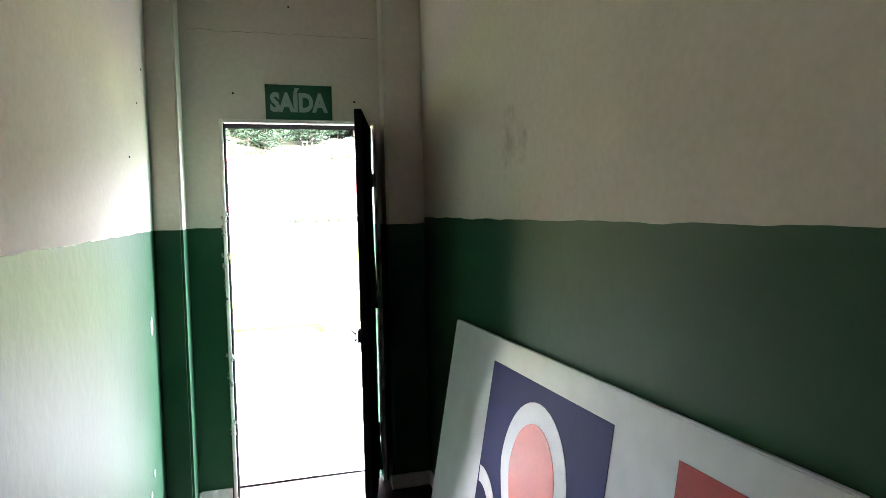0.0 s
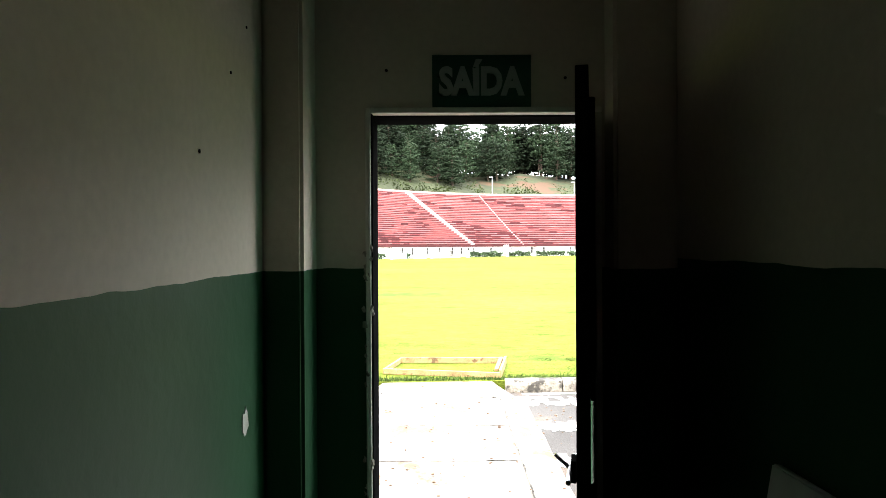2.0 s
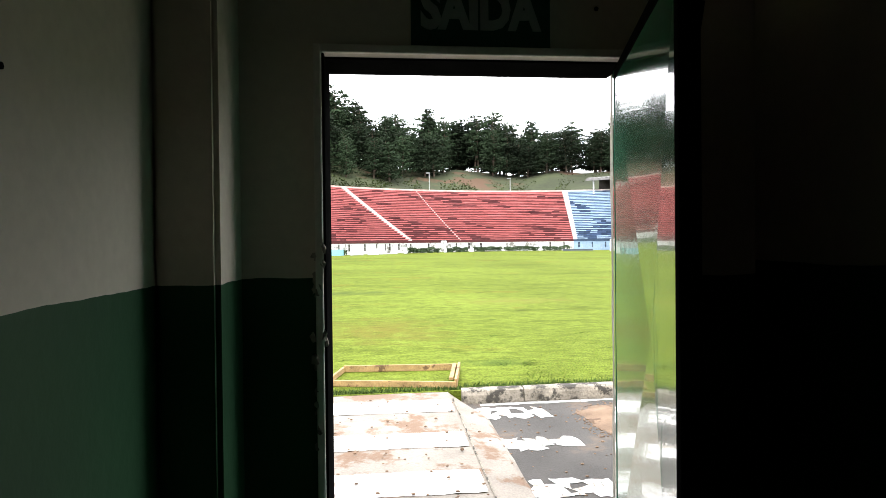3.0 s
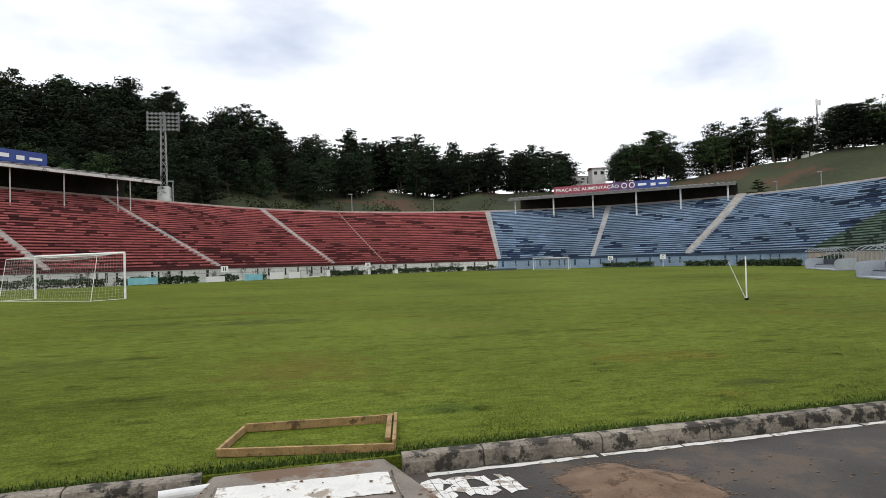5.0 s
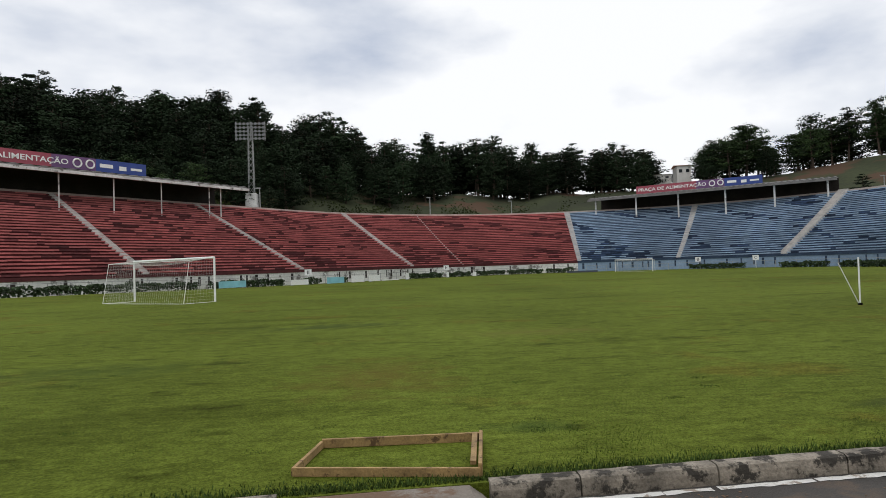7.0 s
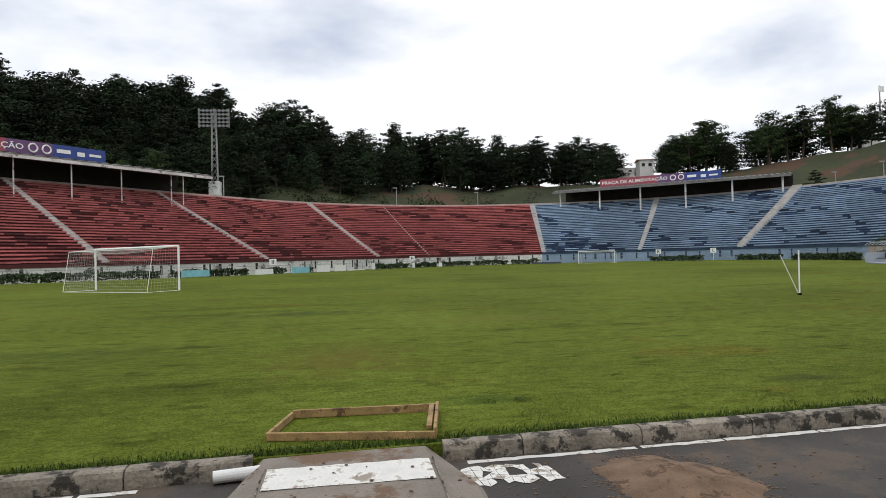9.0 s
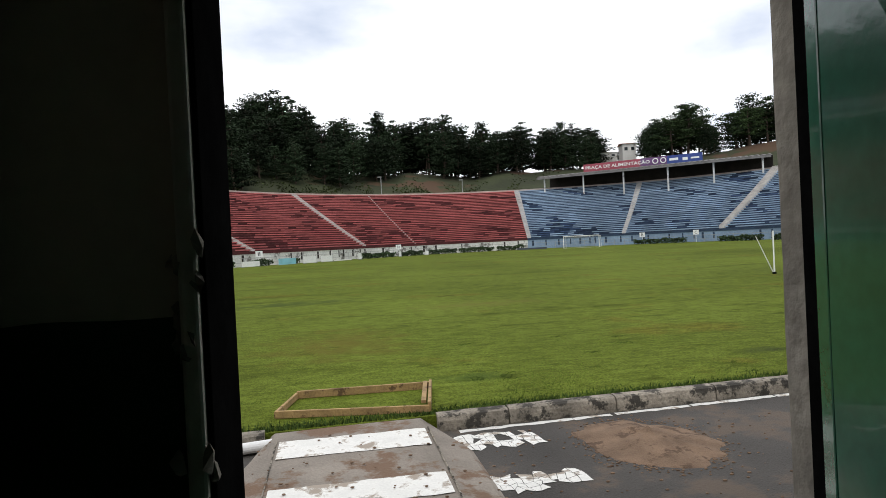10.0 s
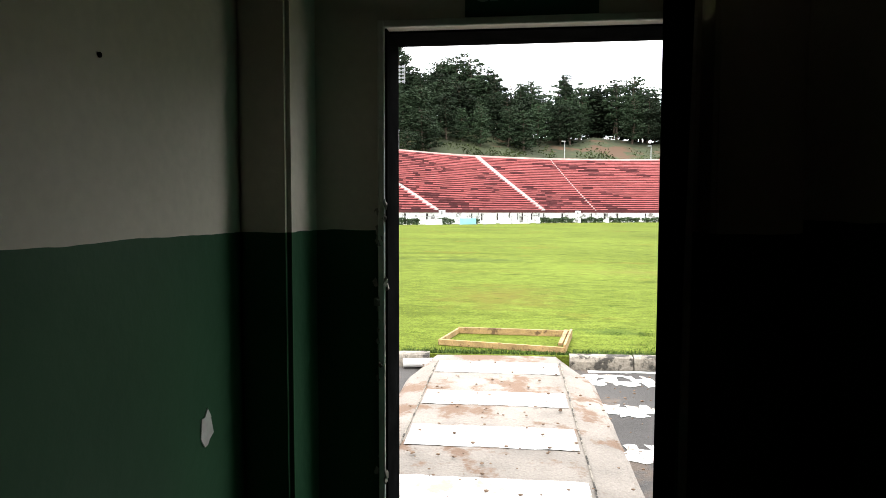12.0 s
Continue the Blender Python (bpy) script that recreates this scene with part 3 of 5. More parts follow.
# edge line along the kerb, worn into pieces
bm = bmesh.new()
rng = random.Random(11)
x = -14.0
while x < 30:
    w = rng.uniform(0.25, 1.3)
    if not -0.78 < x + w / 2 < 0.95:
        n_ = max(3, int(w / 0.07))
        top = [(x + w * k / n_, kerb_y(x + w * k / n_) - 0.035 + rng.uniform(-0.012, 0.008)) for k in range(n_ + 1)]
        bot = [(x + w * k / n_, kerb_y(x + w * k / n_) - 0.105 + rng.uniform(-0.012, 0.012)) for k in range(n_, -1, -1)]
        bm.faces.new([bm.verts.new((px, py, 0.004)) for px, py in top + bot])
    x += w + rng.uniform(0.0, 0.05)
structure(part("edge_line", bm, M_PAINT), "worn white painted line along the kerb", "road marking")


def cracked_patch(x0, y0, x1, y1, seed):
    """A worn white marking broken into flakes."""
    r = random.Random(seed)
    bm = bmesh.new()
    nx, ny = 11, 4
    pts = {}
    for i in range(nx + 1):
        for j in range(ny + 1):
            e = 0.44
            pts[i, j] = (x0 + (x1 - x0) * (i + r.uniform(-e, e)) / nx, y0 + (y1 - y0) * (j + r.uniform(-e, e)) / ny)
    for i in range(nx):
        for j in range(ny):
            if r.random() < (0.16 + 0.3 * (i / nx) * (j == 0)):
                continue
            q = [pts[i, j], pts[i + 1, j], pts[i + 1, j + 1], pts[i, j + 1]]
            cx, cy = sum(p[0] for p in q) / 4, sum(p[1] for p in q) / 4
            ring = []
            for k in range(4):
                a, b = q[k], q[(k + 1) % 4]
                for f in (0.0, 0.33, 0.66):
                    px, py = a[0] + (b[0] - a[0]) * f, a[1] + (b[1] - a[1]) * f
                    s_ = 0.95 + r.uniform(-0.06, 0.05)
                    ring.append((cx + (px - cx) * s_, cy + (py - cy) * s_))
            bm.faces.new([bm.verts.new((px, py, 0.005)) for px, py in ring])
    structure(part("worn_marking", bm, M_PAINT), "cracked flaking white paint marking on asphalt", "road marking")


cracked_patch(0.94, 6.92, 1.60, 7.30, 3)
cracked_patch(0.96, 6.02, 1.62, 6.32, 5)
cracked_patch(1.0, 5.1, 1.6, 5.4, 8)


# ---- kerb, block by block ----
kerb = structure(new("kerb"), "weathered blackened concrete kerb blocks along the pitch", "kerb")
x, k = -24.0, 0
rng = random.Random(21)
while x < 30:
    w = 1.02 if x > 1 else 0.98
    gap0 = x
    x1 = x + w - 0.012
    if x < 0.82 < x1:
        gap0 = 0.84
    if not (x1 < 0.95 and x > -0.62):
        if x1 > -0.62 and x < -0.62:
            x1 = -0.60
        bm = bmesh.new()
        n_ = 8
        prof = [(0, 0.0), (0.004, 0.085), (0.018, 0.122), (0.045, 0.135), (0.13, 0.138), (0.14, 0.0)]
        rings = []
        for i in range(n_ + 1):
            xx = gap0 + (x1 - gap0) * i / n_
            rings.append([bm.verts.new((xx, kerb_y(xx) + py + 0.007 * noise.noise((xx * 6, pz * 30, k)), pz + 0.006 * noise.noise((xx * 5, 7, k)) * (pz > 0.1))) for py, pz in prof])
        for i in range(n_):
            for j in range(len(prof) - 1):
                bm.faces.new((rings[i][j], rings[i + 1][j], rings[i + 1][j + 1], rings[i][j + 1]))
        bm.faces.new(rings[0])
        bm.faces.new(list(reversed(rings[-1])))
        part("kerb_block", bm, M_KERB, kerb)
    x += w
    k += 1

# ---- concrete ramp over the kerb, with zebra bars ----
bm = bmesh.new()
NY, cols = 26, []
for j in range(NY + 1):
    y = YO + (7.60 - YO) * j / NY
    z = 0.008 + 0.10 * max(0.0, min(1.0, (y - 3.4) / 3.9)) ** 1.1
    close = max(0.0, (y - 6.9) / 0.62)
    l0, r0 = -0.72 + 0.10 * close, 1.02 - 0.16 * close
    prof = [(l0 - 0.02, -0.01), (l0 + 0.03, z * 0.45), (-0.52, z), (-0.1, z + 0.004), (0.35, z + 0.004), (0.70, z), (r0 - 0.06, z * 0.45), (r0, -0.01)]
    cols.append([bm.verts.new((px + 0.012 * noise.noise((px * 3, y * 3, 1)) * (i in (0, 1, 6, 7)), y, pz)) for i, (px, pz) in enumerate(prof)])
for j in range(NY):
    for i in range(7):
        bm.faces.new((cols[j][i], cols[j][i + 1], cols[j + 1][i + 1], cols[j + 1][i]))
ramp_ob = structure(part("ramp", bm, M_CONC), "dusty concrete ramp over the kerb with white zebra bars", "ramp")
for y0, y1, tag in ((6.87, 7.26, 0), (5.96, 6.31, 1), (5.12, 5.50, 2), (4.28, 4.66, 3), (3.45, 3.82, 4)):
    bm = bmesh.new()
    n_ = 16
    pts = []
    for i in range(n_ + 1):
        pts.append((-0.46 + 1.15 * i / n_, y0 + rng.uniform(-0.008, 0.008)))
    for i in range(n_, -1, -1):
        pts.append((-0.46 + 1.15 * i / n_, y1 + rng.uniform(-0.008, 0.008)))
    z = lambda y: 0.008 + 0.10 * max(0.0, min(1.0, (y - 3.4) / 3.9)) ** 1.1 + 0.008
    bot = [bm.verts.new((px, py, z(py))) for px, py in pts[:n_ + 1]]
    top = [bm.verts.new((px, py, z(py))) for px, py in reversed(pts[n_ + 1:])]
    for i in range(n_):
        bm.faces.new((bot[i], bot[i + 1], top[i + 1], top[i]))
    part("zebra_bar", bm, M_PAINT, ramp_ob, "worn white painted bar")

for xj in (-0.49, 0.715):
    bm = bmesh.new()
    for k in range(30):
        y0, y1 = 3.2 + 4.1 * k / 30, 3.2 + 4.1 * (k + 1) / 30
        zj = 0.011 + 0.10 * max(0.0, min(1.0, (y0 - 3.4) / 3.9)) ** 1.1
        box(bm, xj + 0.006 * noise.noise((k * 0.5, xj, 0)), y0, zj - 0.02, xj + 0.009 + 0.006 * noise.noise((k * 0.5, xj, 0)), y1, zj + 0.006)
    part("joint", bm, M_KERB, ramp_ob, "dark open joint in the concrete")
# sand heap
bm = bmesh.new()
nr, na = 14, 44
ctr = bm.verts.new((2.34, 6.68, 0.13))
prev = None
for i in range(1, nr + 1):
    f = i / nr
    ring = []
    for a in range(na):
        t = 2 * math.pi * a / na
        rr = f * (1 + 0.26 * noise.noise((math.cos(t) * 2.6, math.sin(t) * 2.6, 3)))
        x, y = 2.34 + 0.50 * rr * math.cos(t) - 0.10 * rr * math.sin(t), 6.68 + 0.60 * rr * math.sin(t)
        h = 0.105 * (1 - f ** 0.9) + 0.035 * noise.noise((x * 5, y * 5, 2)) * (1 - f) + 0.016 * noise.noise((x * 15, y * 15, 5)) * (1.1 - f)
        ring.append(bm.verts.new((x, y, max(0.002, h) if i < nr else -0.004)))
    for a in range(na):
        if prev is None:
            bm.faces.new((ctr, ring[a], ring[(a + 1) % na]))
        else:
            bm.faces.new((prev[a], ring[a], ring[(a + 1) % na], prev[(a + 1) % na]))
    prev = ring
sand = part("sand_heap", bm, M_SAND)
for f in sand.data.polygons:
    f.use_smooth = True
tagged(sand, "low heap of reddish-brown sand on the asphalt", "sand heap")

# drain pipe under the ramp side
pp = thing("drain_pipe", "white plastic pipe end sticking out beside the ramp", "pipe")
part("pipe", tubem((-0.85, 7.36, 0.055), (-0.45, 7.42, 0.06), 0.045, n=16), M_PVC, pp)

# wooden frame on the grass
wf = thing("wooden_frame", "rectangular frame of rough pine boards lying on the grass", "frame")
a_, b_, c_, d_ = (-0.55, 7.99), (0.80, 7.71), (0.95, 8.62), (-0.40, 8.70)
for (p, q, h) in ((a_, b_, 0.065), (b_, c_, 0.095), (c_, d_, 0.075), (d_, a_, 0.06)):
    v = Vector((q[0] - p[0], q[1] - p[1], 0))
    bm = boxm(0, -0.014, 0, v.length + (0.03 if h > 0.12 else 0), 0.014, h, bevel=0.003)
    ob = part("board", bm, M_WOOD, wf)
    ob.matrix_local = Matrix.Translation((p[0], p[1], 0.118)) @ Matrix.Rotation(math.atan2(v.y, v.x), 4, 'Z')
ob = part("batten", boxm(0, -0.022, 0, 0.80, 0.022, 0.03, bevel=0.003), M_WOOD, wf)
ob.matrix_local = Matrix.Translation((0.76, 7.78, 0.183)) @ Matrix.Rotation(math.atan2(c_[1] - b_[1], c_[0] - b_[0]), 4, 'Z')

# scraps and pebbles
bm = bmesh.new()
rng = random.Random(31)
for k in range(900):
    x, y = rng.uniform(-0.6, 4.2), rng.uniform(4.0, 7.3)
    z = 0.0 if x > 0.95 else 0.02 + 0.10 * max(0.0, (y - 3.4) / 3.9)
    r = rng.uniform(0.004, 0.013)
    if k % 2:
        a = rng.uniform(0, 6.28)
        q = 0.9 + abs(rng.gauss(0, 0.16))
        x, y, z, r = 2.34 + 0.5 * q * math.cos(a), 6.68 + 0.6 * q * math.sin(a), 0.0, r * 0.8
    bmesh.ops.create_icosphere(bm, subdivisions=1, radius=r, matrix=Matrix.Translation((x, y, z + r * 0.3)) @ Matrix.Diagonal((1.3, 1, 0.6, 1)))
tagged(part("pebbles", bm, M_SAND), "scattered brown crumbs of soil and grit", "grit", kind="stuff")


# ---- grass blades near the kerb ----
def blades(name, count, seed, material, place, hmin, hmax, label):
    r = random.Random(seed)
    verts, faces = [], []
    for k in range(count):
        x, y, s_ = place(r)
        h = r.uniform(hmin, hmax) * s_
        a, le = r.uniform(0, 6.28), r.uniform(0.2, 0.8) * h
        w = 0.004 + 0.003 * r.random()
        dx, dy = math.cos(a) * w, math.sin(a) * w
        lx, ly = math.cos(a + 1.57) * le, math.sin(a + 1.57) * le
        i = len(verts)
        verts += [(x - dx, y - dy, 0.11), (x + dx, y + dy, 0.11), (x + lx, y + ly, 0.115 + h)]
        faces.append((i, i + 1, i + 2))
    me = bpy.data.meshes.new(name)
    me.from_pydata(verts, [], faces)
    me.materials.append(material)
    return tagged(new(name, me), label, "grass", kind="stuff")


def edge_place(r):
    x = r.uniform(-5, 9)
    return x, kerb_y(x) + 0.13 + abs(r.gauss(0, 0.10)), 1.0


def lawn_place(r):
    f = r.random() ** 1.5
    y = 0.15 + 5.5 * f
    x = r.uniform(-4 - y * 0.7, 6 + y * 0.9)
    return x, kerb_y(x) + y, 1.0


blades("grass_edge", 16000, 1, M_WEED, edge_place, 0.015, 0.038, "longer dark grass fringe behind the kerb")
def tuft_place(r):
    k = r.randrange(90)
    q = random.Random(900 + k)
    d = 0.4 + 9 * q.random() ** 1.6
    x = q.uniform(-4 - d * 0.5, 6 + d * 0.7) if k > 12 else q.gauss(1.35, 0.28)
    y = kerb_y(x) + d if k > 12 else q.gauss(8.95, 0.14)
    return x + r.gauss(0, 0.07), y + r.gauss(0, 0.05), q.uniform(0.5, 1.0)


blades("weed_tufts", 4500, 7, M_WEED, tuft_place, 0.006, 0.020, "scattered dark weed tufts in the mown grass")
blades("lawn_blades", 60000, 2, M_BLADE, lawn_place, 0.003, 0.008, "short mown grass blades of the pitch")


# ---- goals and corner flag ----
def goal(name_at, back, label):
    g = thing("football_goal", label, "goal", "goals of the pitch")
    (ux, uy) = name_at
    u = Vector((0.60, 0.80, 0)) * back
    v = Vector((0.80, -0.60, 0))
    o = Vector((ux, uy, 0.115 + dip(ux, uy)))
    p0, p1 = o - v * 3.66, o + v * 3.66
    up = Vector((0, 0, 2.44))
    part("post", tubem(p0, p0 + up, 0.06, n=12), M_WHITE, g)
    part("post", tubem(p1, p1 + up, 0.06, n=12), M_WHITE, g)
    part("crossbar", tubem(p0 + up, p1 + up, 0.06, n=12), M_WHITE, g)
    b0, b1 = p0 - u * 2.0, p1 - u * 2.0
    t0, t1 = p0 + up - u * 1.6 - Vector((0, 0, 0.15)), p1 + up - u * 1.6 - Vector((0, 0, 0.15))
    bm = bmesh.new()
    for a, b in ((p0 + up, t0), (p1 + up, t1), (t0, b0), (t1, b1), (b0, b1), (t0, t1), (b0, p0), (b1, p1)):
        tube(bm, a, b, 0.018, n=6)
    part("net_frame", bm, M_WHITE, g)
    # net cords
    verts, faces = [], []

    def cord(a, b):
        a, b = Vector(a), Vector(b)
        d = (b - a).normalized()
        s_ = d.cross(Vector((0.3, 0.2, 0.9))).normalized() * 0.0024
        t_ = d.cross(s_).normalized() * 0.0024
        i = len(verts)
        for q in (a, b):
            verts.extend([tuple(q + s_), tuple(q - s_ * 0.5 + t_), tuple(q - s_ * 0.5 - t_)])
        faces.extend([(i, i + 1, i + 4, i + 3), (i + 1, i + 2, i + 5, i + 4), (i + 2, i, i + 3, i + 5)])

    def sheet(a, b, c, d, n1, n2, sag=0.0):
        def q(s_, t_):
            p = (a * (1 - s_) + b * s_) * (1 - t_) + (d * (1 - s_) + c * s_) * t_
            return p - Vector((0, 0, sag * 4 * s_ * (1 - s_) * math.sin(math.pi * t_)))
        for i in range(n1 + 1):
            for j in range(6):
                cord(q(i / n1, j / 6), q(i / n1, (j + 1) / 6))
        for j in range(n2 + 1):
            for i in range(8):
                cord(q(i / 8, j / n2), q((i + 1) / 8, j / n2))
    sheet(t0, t1, b1, b0, 40, 14)
    sheet(p0 + up, p1 + up, t1, t0, 40, 9, 0.25)
    sheet(p0 + up, t0, b0, p0, 10, 14)
    sheet(p1 + up, t1, b1, p1, 10, 14)
    me = bpy.data.meshes.new("net")
    me.from_pydata(verts, [], faces)
    me.materials.append(M_NET)
    ob = new("net", me)
    ob.parent = g
    tagged(ob, "knotted white cord net")
    return g


goal((-11.88, 41.5), 1, "white football goal with a sagging cord net")
goal((50.1, 125.0), -1, "white football goal at the far end of the pitch")
cf = thing("corner_flag", "white corner post with a leaning stay beside it", "corner post")
fx, fy = 13.95, 20.4
part("post", tubem((fx, fy, 0.1), (fx + 0.01, fy, 1.50), 0.024, 0.022, n=10), M_WHITE, cf)
part("stay", tubem((fx - 0.03, fy, 0.14), (fx - 0.36, fy + 0.35, 1.35), 0.014, 0.012), M_NET, cf)
part("foot", boxm(fx - 0.05, fy - 0.05, 0.09, fx + 0.05, fy + 0.05, 0.18, bevel=0.02), M_BLACK, cf)


# ---- dugouts ----
def dugout(x, y, L):
    d = thing("dugout", "grey open team shelter with bare bent hoops beside the pitch", "shelter", "team shelters")
    d.matrix_basis = Matrix.Translation((x, y, 0.115)) @ Matrix.Rotation(radians(62), 4, 'Z') @ Matrix.Diagonal((1, 1, 0.8, 1))
    # local x along the touchline, open side towards +y (the pitch)
    part("base", boxm(-L / 2, -1.0, 0, L / 2, 0.5, 0.12, bevel=0.02), M_DUG, d)
    part("back_panel", boxm(-L / 2 + 0.08, -1.0, 0.12, L / 2, -0.94, 1.05, bevel=0.01), M_DUGIN, d, "dark blue-grey back panel")
    for sx in (-L / 2, L / 2):
        bm = bmesh.new()
        pts = [(-1.0, 0.1), (0.45, 0.1), (0.52, 0.55)] + [(0.1 + 0.42 * math.cos(a), 0.62 + 0.5 * math.sin(a)) for a in np.linspace(0.2, 1.5, 6)] + [(-0.95, 1.15)]
        f = bm.faces.new([bm.verts.new((sx, py, pz)) for py, pz in pts])
        r = bmesh.ops.extrude_face_region(bm, geom=[f])
        for w in [q for q in r["geom"] if isinstance(q, bmesh.types.BMVert)]:
            w.co.x += 0.08
        bmesh.ops.recalc_face_normals(bm, faces=bm.faces)
        part("side_panel", bm, M_DUG, d)
    n_ = max(3, round(L / 1.0))
    bend = [Vector((0, -0.97, 1.0))] + [Vector((0, -0.2 + 0.77 * math.cos(a), 1.55 + 0.62 * math.sin(a))) for a in np.linspace(2.9, 0.5, 9)]
    for k in range(n_ + 1):
        bm = bmesh.new()
        off = Vector((-L / 2 + 0.04 + L * k / n_, 0, 0))
        for p, q in zip(bend, bend[1:]):
            tube(bm, p + off, q + off, 0.026, n=6)
        part("hoop", bm, M_DUG, d, "bent grey tube hoop")
    for y_, z_ in ((0.47, 1.86), (-0.2, 2.17), (-0.95, 1.65)):
        part("purlin", tubem((-L / 2, y_, z_), (L / 2, y_, z_), 0.02, n=6), M_DUG, d)
    part("bench", boxm(-L / 2 + 0.1, -0.75, 0.42, L / 2 - 0.1, -0.3, 0.5, bevel=0.02), M_DUGIN, d)
    part("front_skirt", boxm(-L / 2 + 0.1, -0.3, 0.12, L / 2 - 0.1, -0.26, 0.42), M_DUG, d)


dugout(29.1, 29.5, 4.6)
dugout(41.6, 46.2, 7.8)


# ---- grandstand ----
RAD, U0 = 46.0, 76.0
ARC = math.pi * RAD


def ring(L, off, z):
    """A place on the bowl: metres along its foot, metres outward, height."""
    if L < 0:
        u, v = U0 + L, -(RAD + off)
    elif L > ARC:
        u, v = U0 - (L - ARC), RAD + off
    else:
        a = -math.pi / 2 + L / RAD
        u, v = U0 + (RAD + off) * math.cos(a), (RAD + off) * math.sin(a)
    x, y = pitch(u, v)
    return (x, y, z)


def at_phi(deg):
    return radians(deg + 90) * RAD


ROWS_N, RUN, Z0, Z1 = 29, 28.0, 1.85, 15.2
TR, RI = RUN / ROWS_N, (Z1 - Z0) / ROWS_N


def worn_at(L, k, seed, clean):
    """Where the paint of a bench piece has gone: slanting veins and ragged blotches."""
    jag = 0.5 * noise.noise((L * 0.9, k * 0.9, seed + 2))
    vein = abs(noise.noise((L * 0.075 + k * 0.10, k * 0.04, seed)) + 0.10 * jag) < 0.045 + 0.04 * noise.noise((L * 0.25, k * 0.3, 9))
    blot = noise.noise((L * 0.16 + k * 0.08, k * 0.16, seed + 5)) + 1.1 * jag > clean
    return vein or blot


def terrace(L0, L1, seat, worn, riser, parent, seed):
    """Bench slabs over set-back risers, row by row, in pieces with uneven paint."""
    r = random.Random(seed)
    for k in range(ROWS_N):
        o, z = k * TR, Z0 + k * RI
        v1, f1, mi, v2, f2 = [], [], [], [], []
        L = L0
        while L < L1 - 0.01:
            e = min(L1, L + r.uniform(0.6, 2.6))
            if L1 - e < 0.8:
                e = L1
            dz = r.uniform(-0.025, 0.025)
            h = 0.45 * RI
            m = (L + e) / 2
            clean = 0.42 if seed != 1 else 0.30 if m < -20 else 0.38 if m < 18 else 0.62
            w = worn_at(m, k, seed, clean) and r.random() < 0.7
            i = len(v1)
            for q in (L, e):
                v1.extend((ring(q, o - 0.02, z + RI - h + dz), ring(q, o - 0.02, z + RI + dz), ring(q, o + TR * 0.98, z + RI + dz * 0.2), ring(q, o + 0.25, z + RI - h + dz)))
            f1.extend([(i, i + 4, i + 5, i + 1), (i + 1, i + 5, i + 6, i + 2), (i, i + 3, i + 7, i + 4)])
            mi.extend([int(w)] * 3)
            L = e
        # risers behind the slabs, overhang shade put into their colour
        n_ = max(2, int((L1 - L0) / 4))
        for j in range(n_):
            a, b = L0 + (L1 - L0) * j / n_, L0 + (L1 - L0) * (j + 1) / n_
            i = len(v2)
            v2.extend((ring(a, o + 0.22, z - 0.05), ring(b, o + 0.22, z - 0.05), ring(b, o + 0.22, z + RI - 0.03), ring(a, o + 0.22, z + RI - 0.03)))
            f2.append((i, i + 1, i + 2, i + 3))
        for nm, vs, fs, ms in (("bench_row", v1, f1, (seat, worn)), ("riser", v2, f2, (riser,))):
            me = bpy.data.meshes.new(nm)
            me.from_pydata(vs, [], fs)
            for m in ms:
                me.materials.append(m)
            if len(ms) > 1:
                me.polygons.foreach_set("material_index", mi)
            ob = new(nm, me)
            ob.parent = parent
            tagged(ob, kind="stuff")


def stair(La, Lb, w, parent, proud=0.10):
    """A stair from La at the foot to Lb at the top."""
    verts, faces = [], []
    tr, ri = TR / 3, RI / 3
    for k in range(ROWS_N * 3):
        o, z = k * tr - 0.12, Z0 + k * ri
        L = La + (Lb - La) * k / (ROWS_N * 3)
        i = len(verts)
        for q in (L - w / 2, L + w / 2):
            verts.extend((ring(q, o, z - 0.1), ring(q, o, z + RI * 0.6 + proud), ring(q, o + tr, z + RI * 0.6 + proud), ring(q, o + tr, z - 0.1)))
        faces.extend([(i, i + 4, i + 5, i + 1), (i + 1, i + 5, i + 6, i + 2), (i, i + 1, i + 2, i + 3), (i + 4, i + 7, i + 6, i + 5)])
    me = bpy.data.meshes.new("stair")
    me.from_pydata(verts, [], faces)
    me.materials.append(M_STAIR)
    ob = new("stair", me)
    ob.parent = parent
    return tagged(ob, "pale concrete stair")


def strip_band(name, L0, L1, o0, o1, z0, z1, m, parent, step=3.0, label=""):
    bm = bmesh.new()
    n_ = max(1, int((L1 - L0) / step))
    cols_ = []
    for j in range(n_ + 1):
        q = L0 + (L1 - L0) * j / n_
        cols_.append([bm.verts.new(ring(q, o, z)) for o, z in ((o0, z0), (o0, z1), (o1, z1), (o1, z0))])
    for j in range(n_):
        for i in range(4):
            bm.faces.new((cols_[j][i], cols_[j + 1][i], cols_[j + 1][(i + 1) % 4], cols_[j][(i + 1) % 4]))
    bm.faces.new(cols_[0])
    bm.faces.new(cols_[-1])
    bmesh.ops.recalc_face_normals(bm, faces=bm.faces)
    return part(name, bm, m, parent, label)


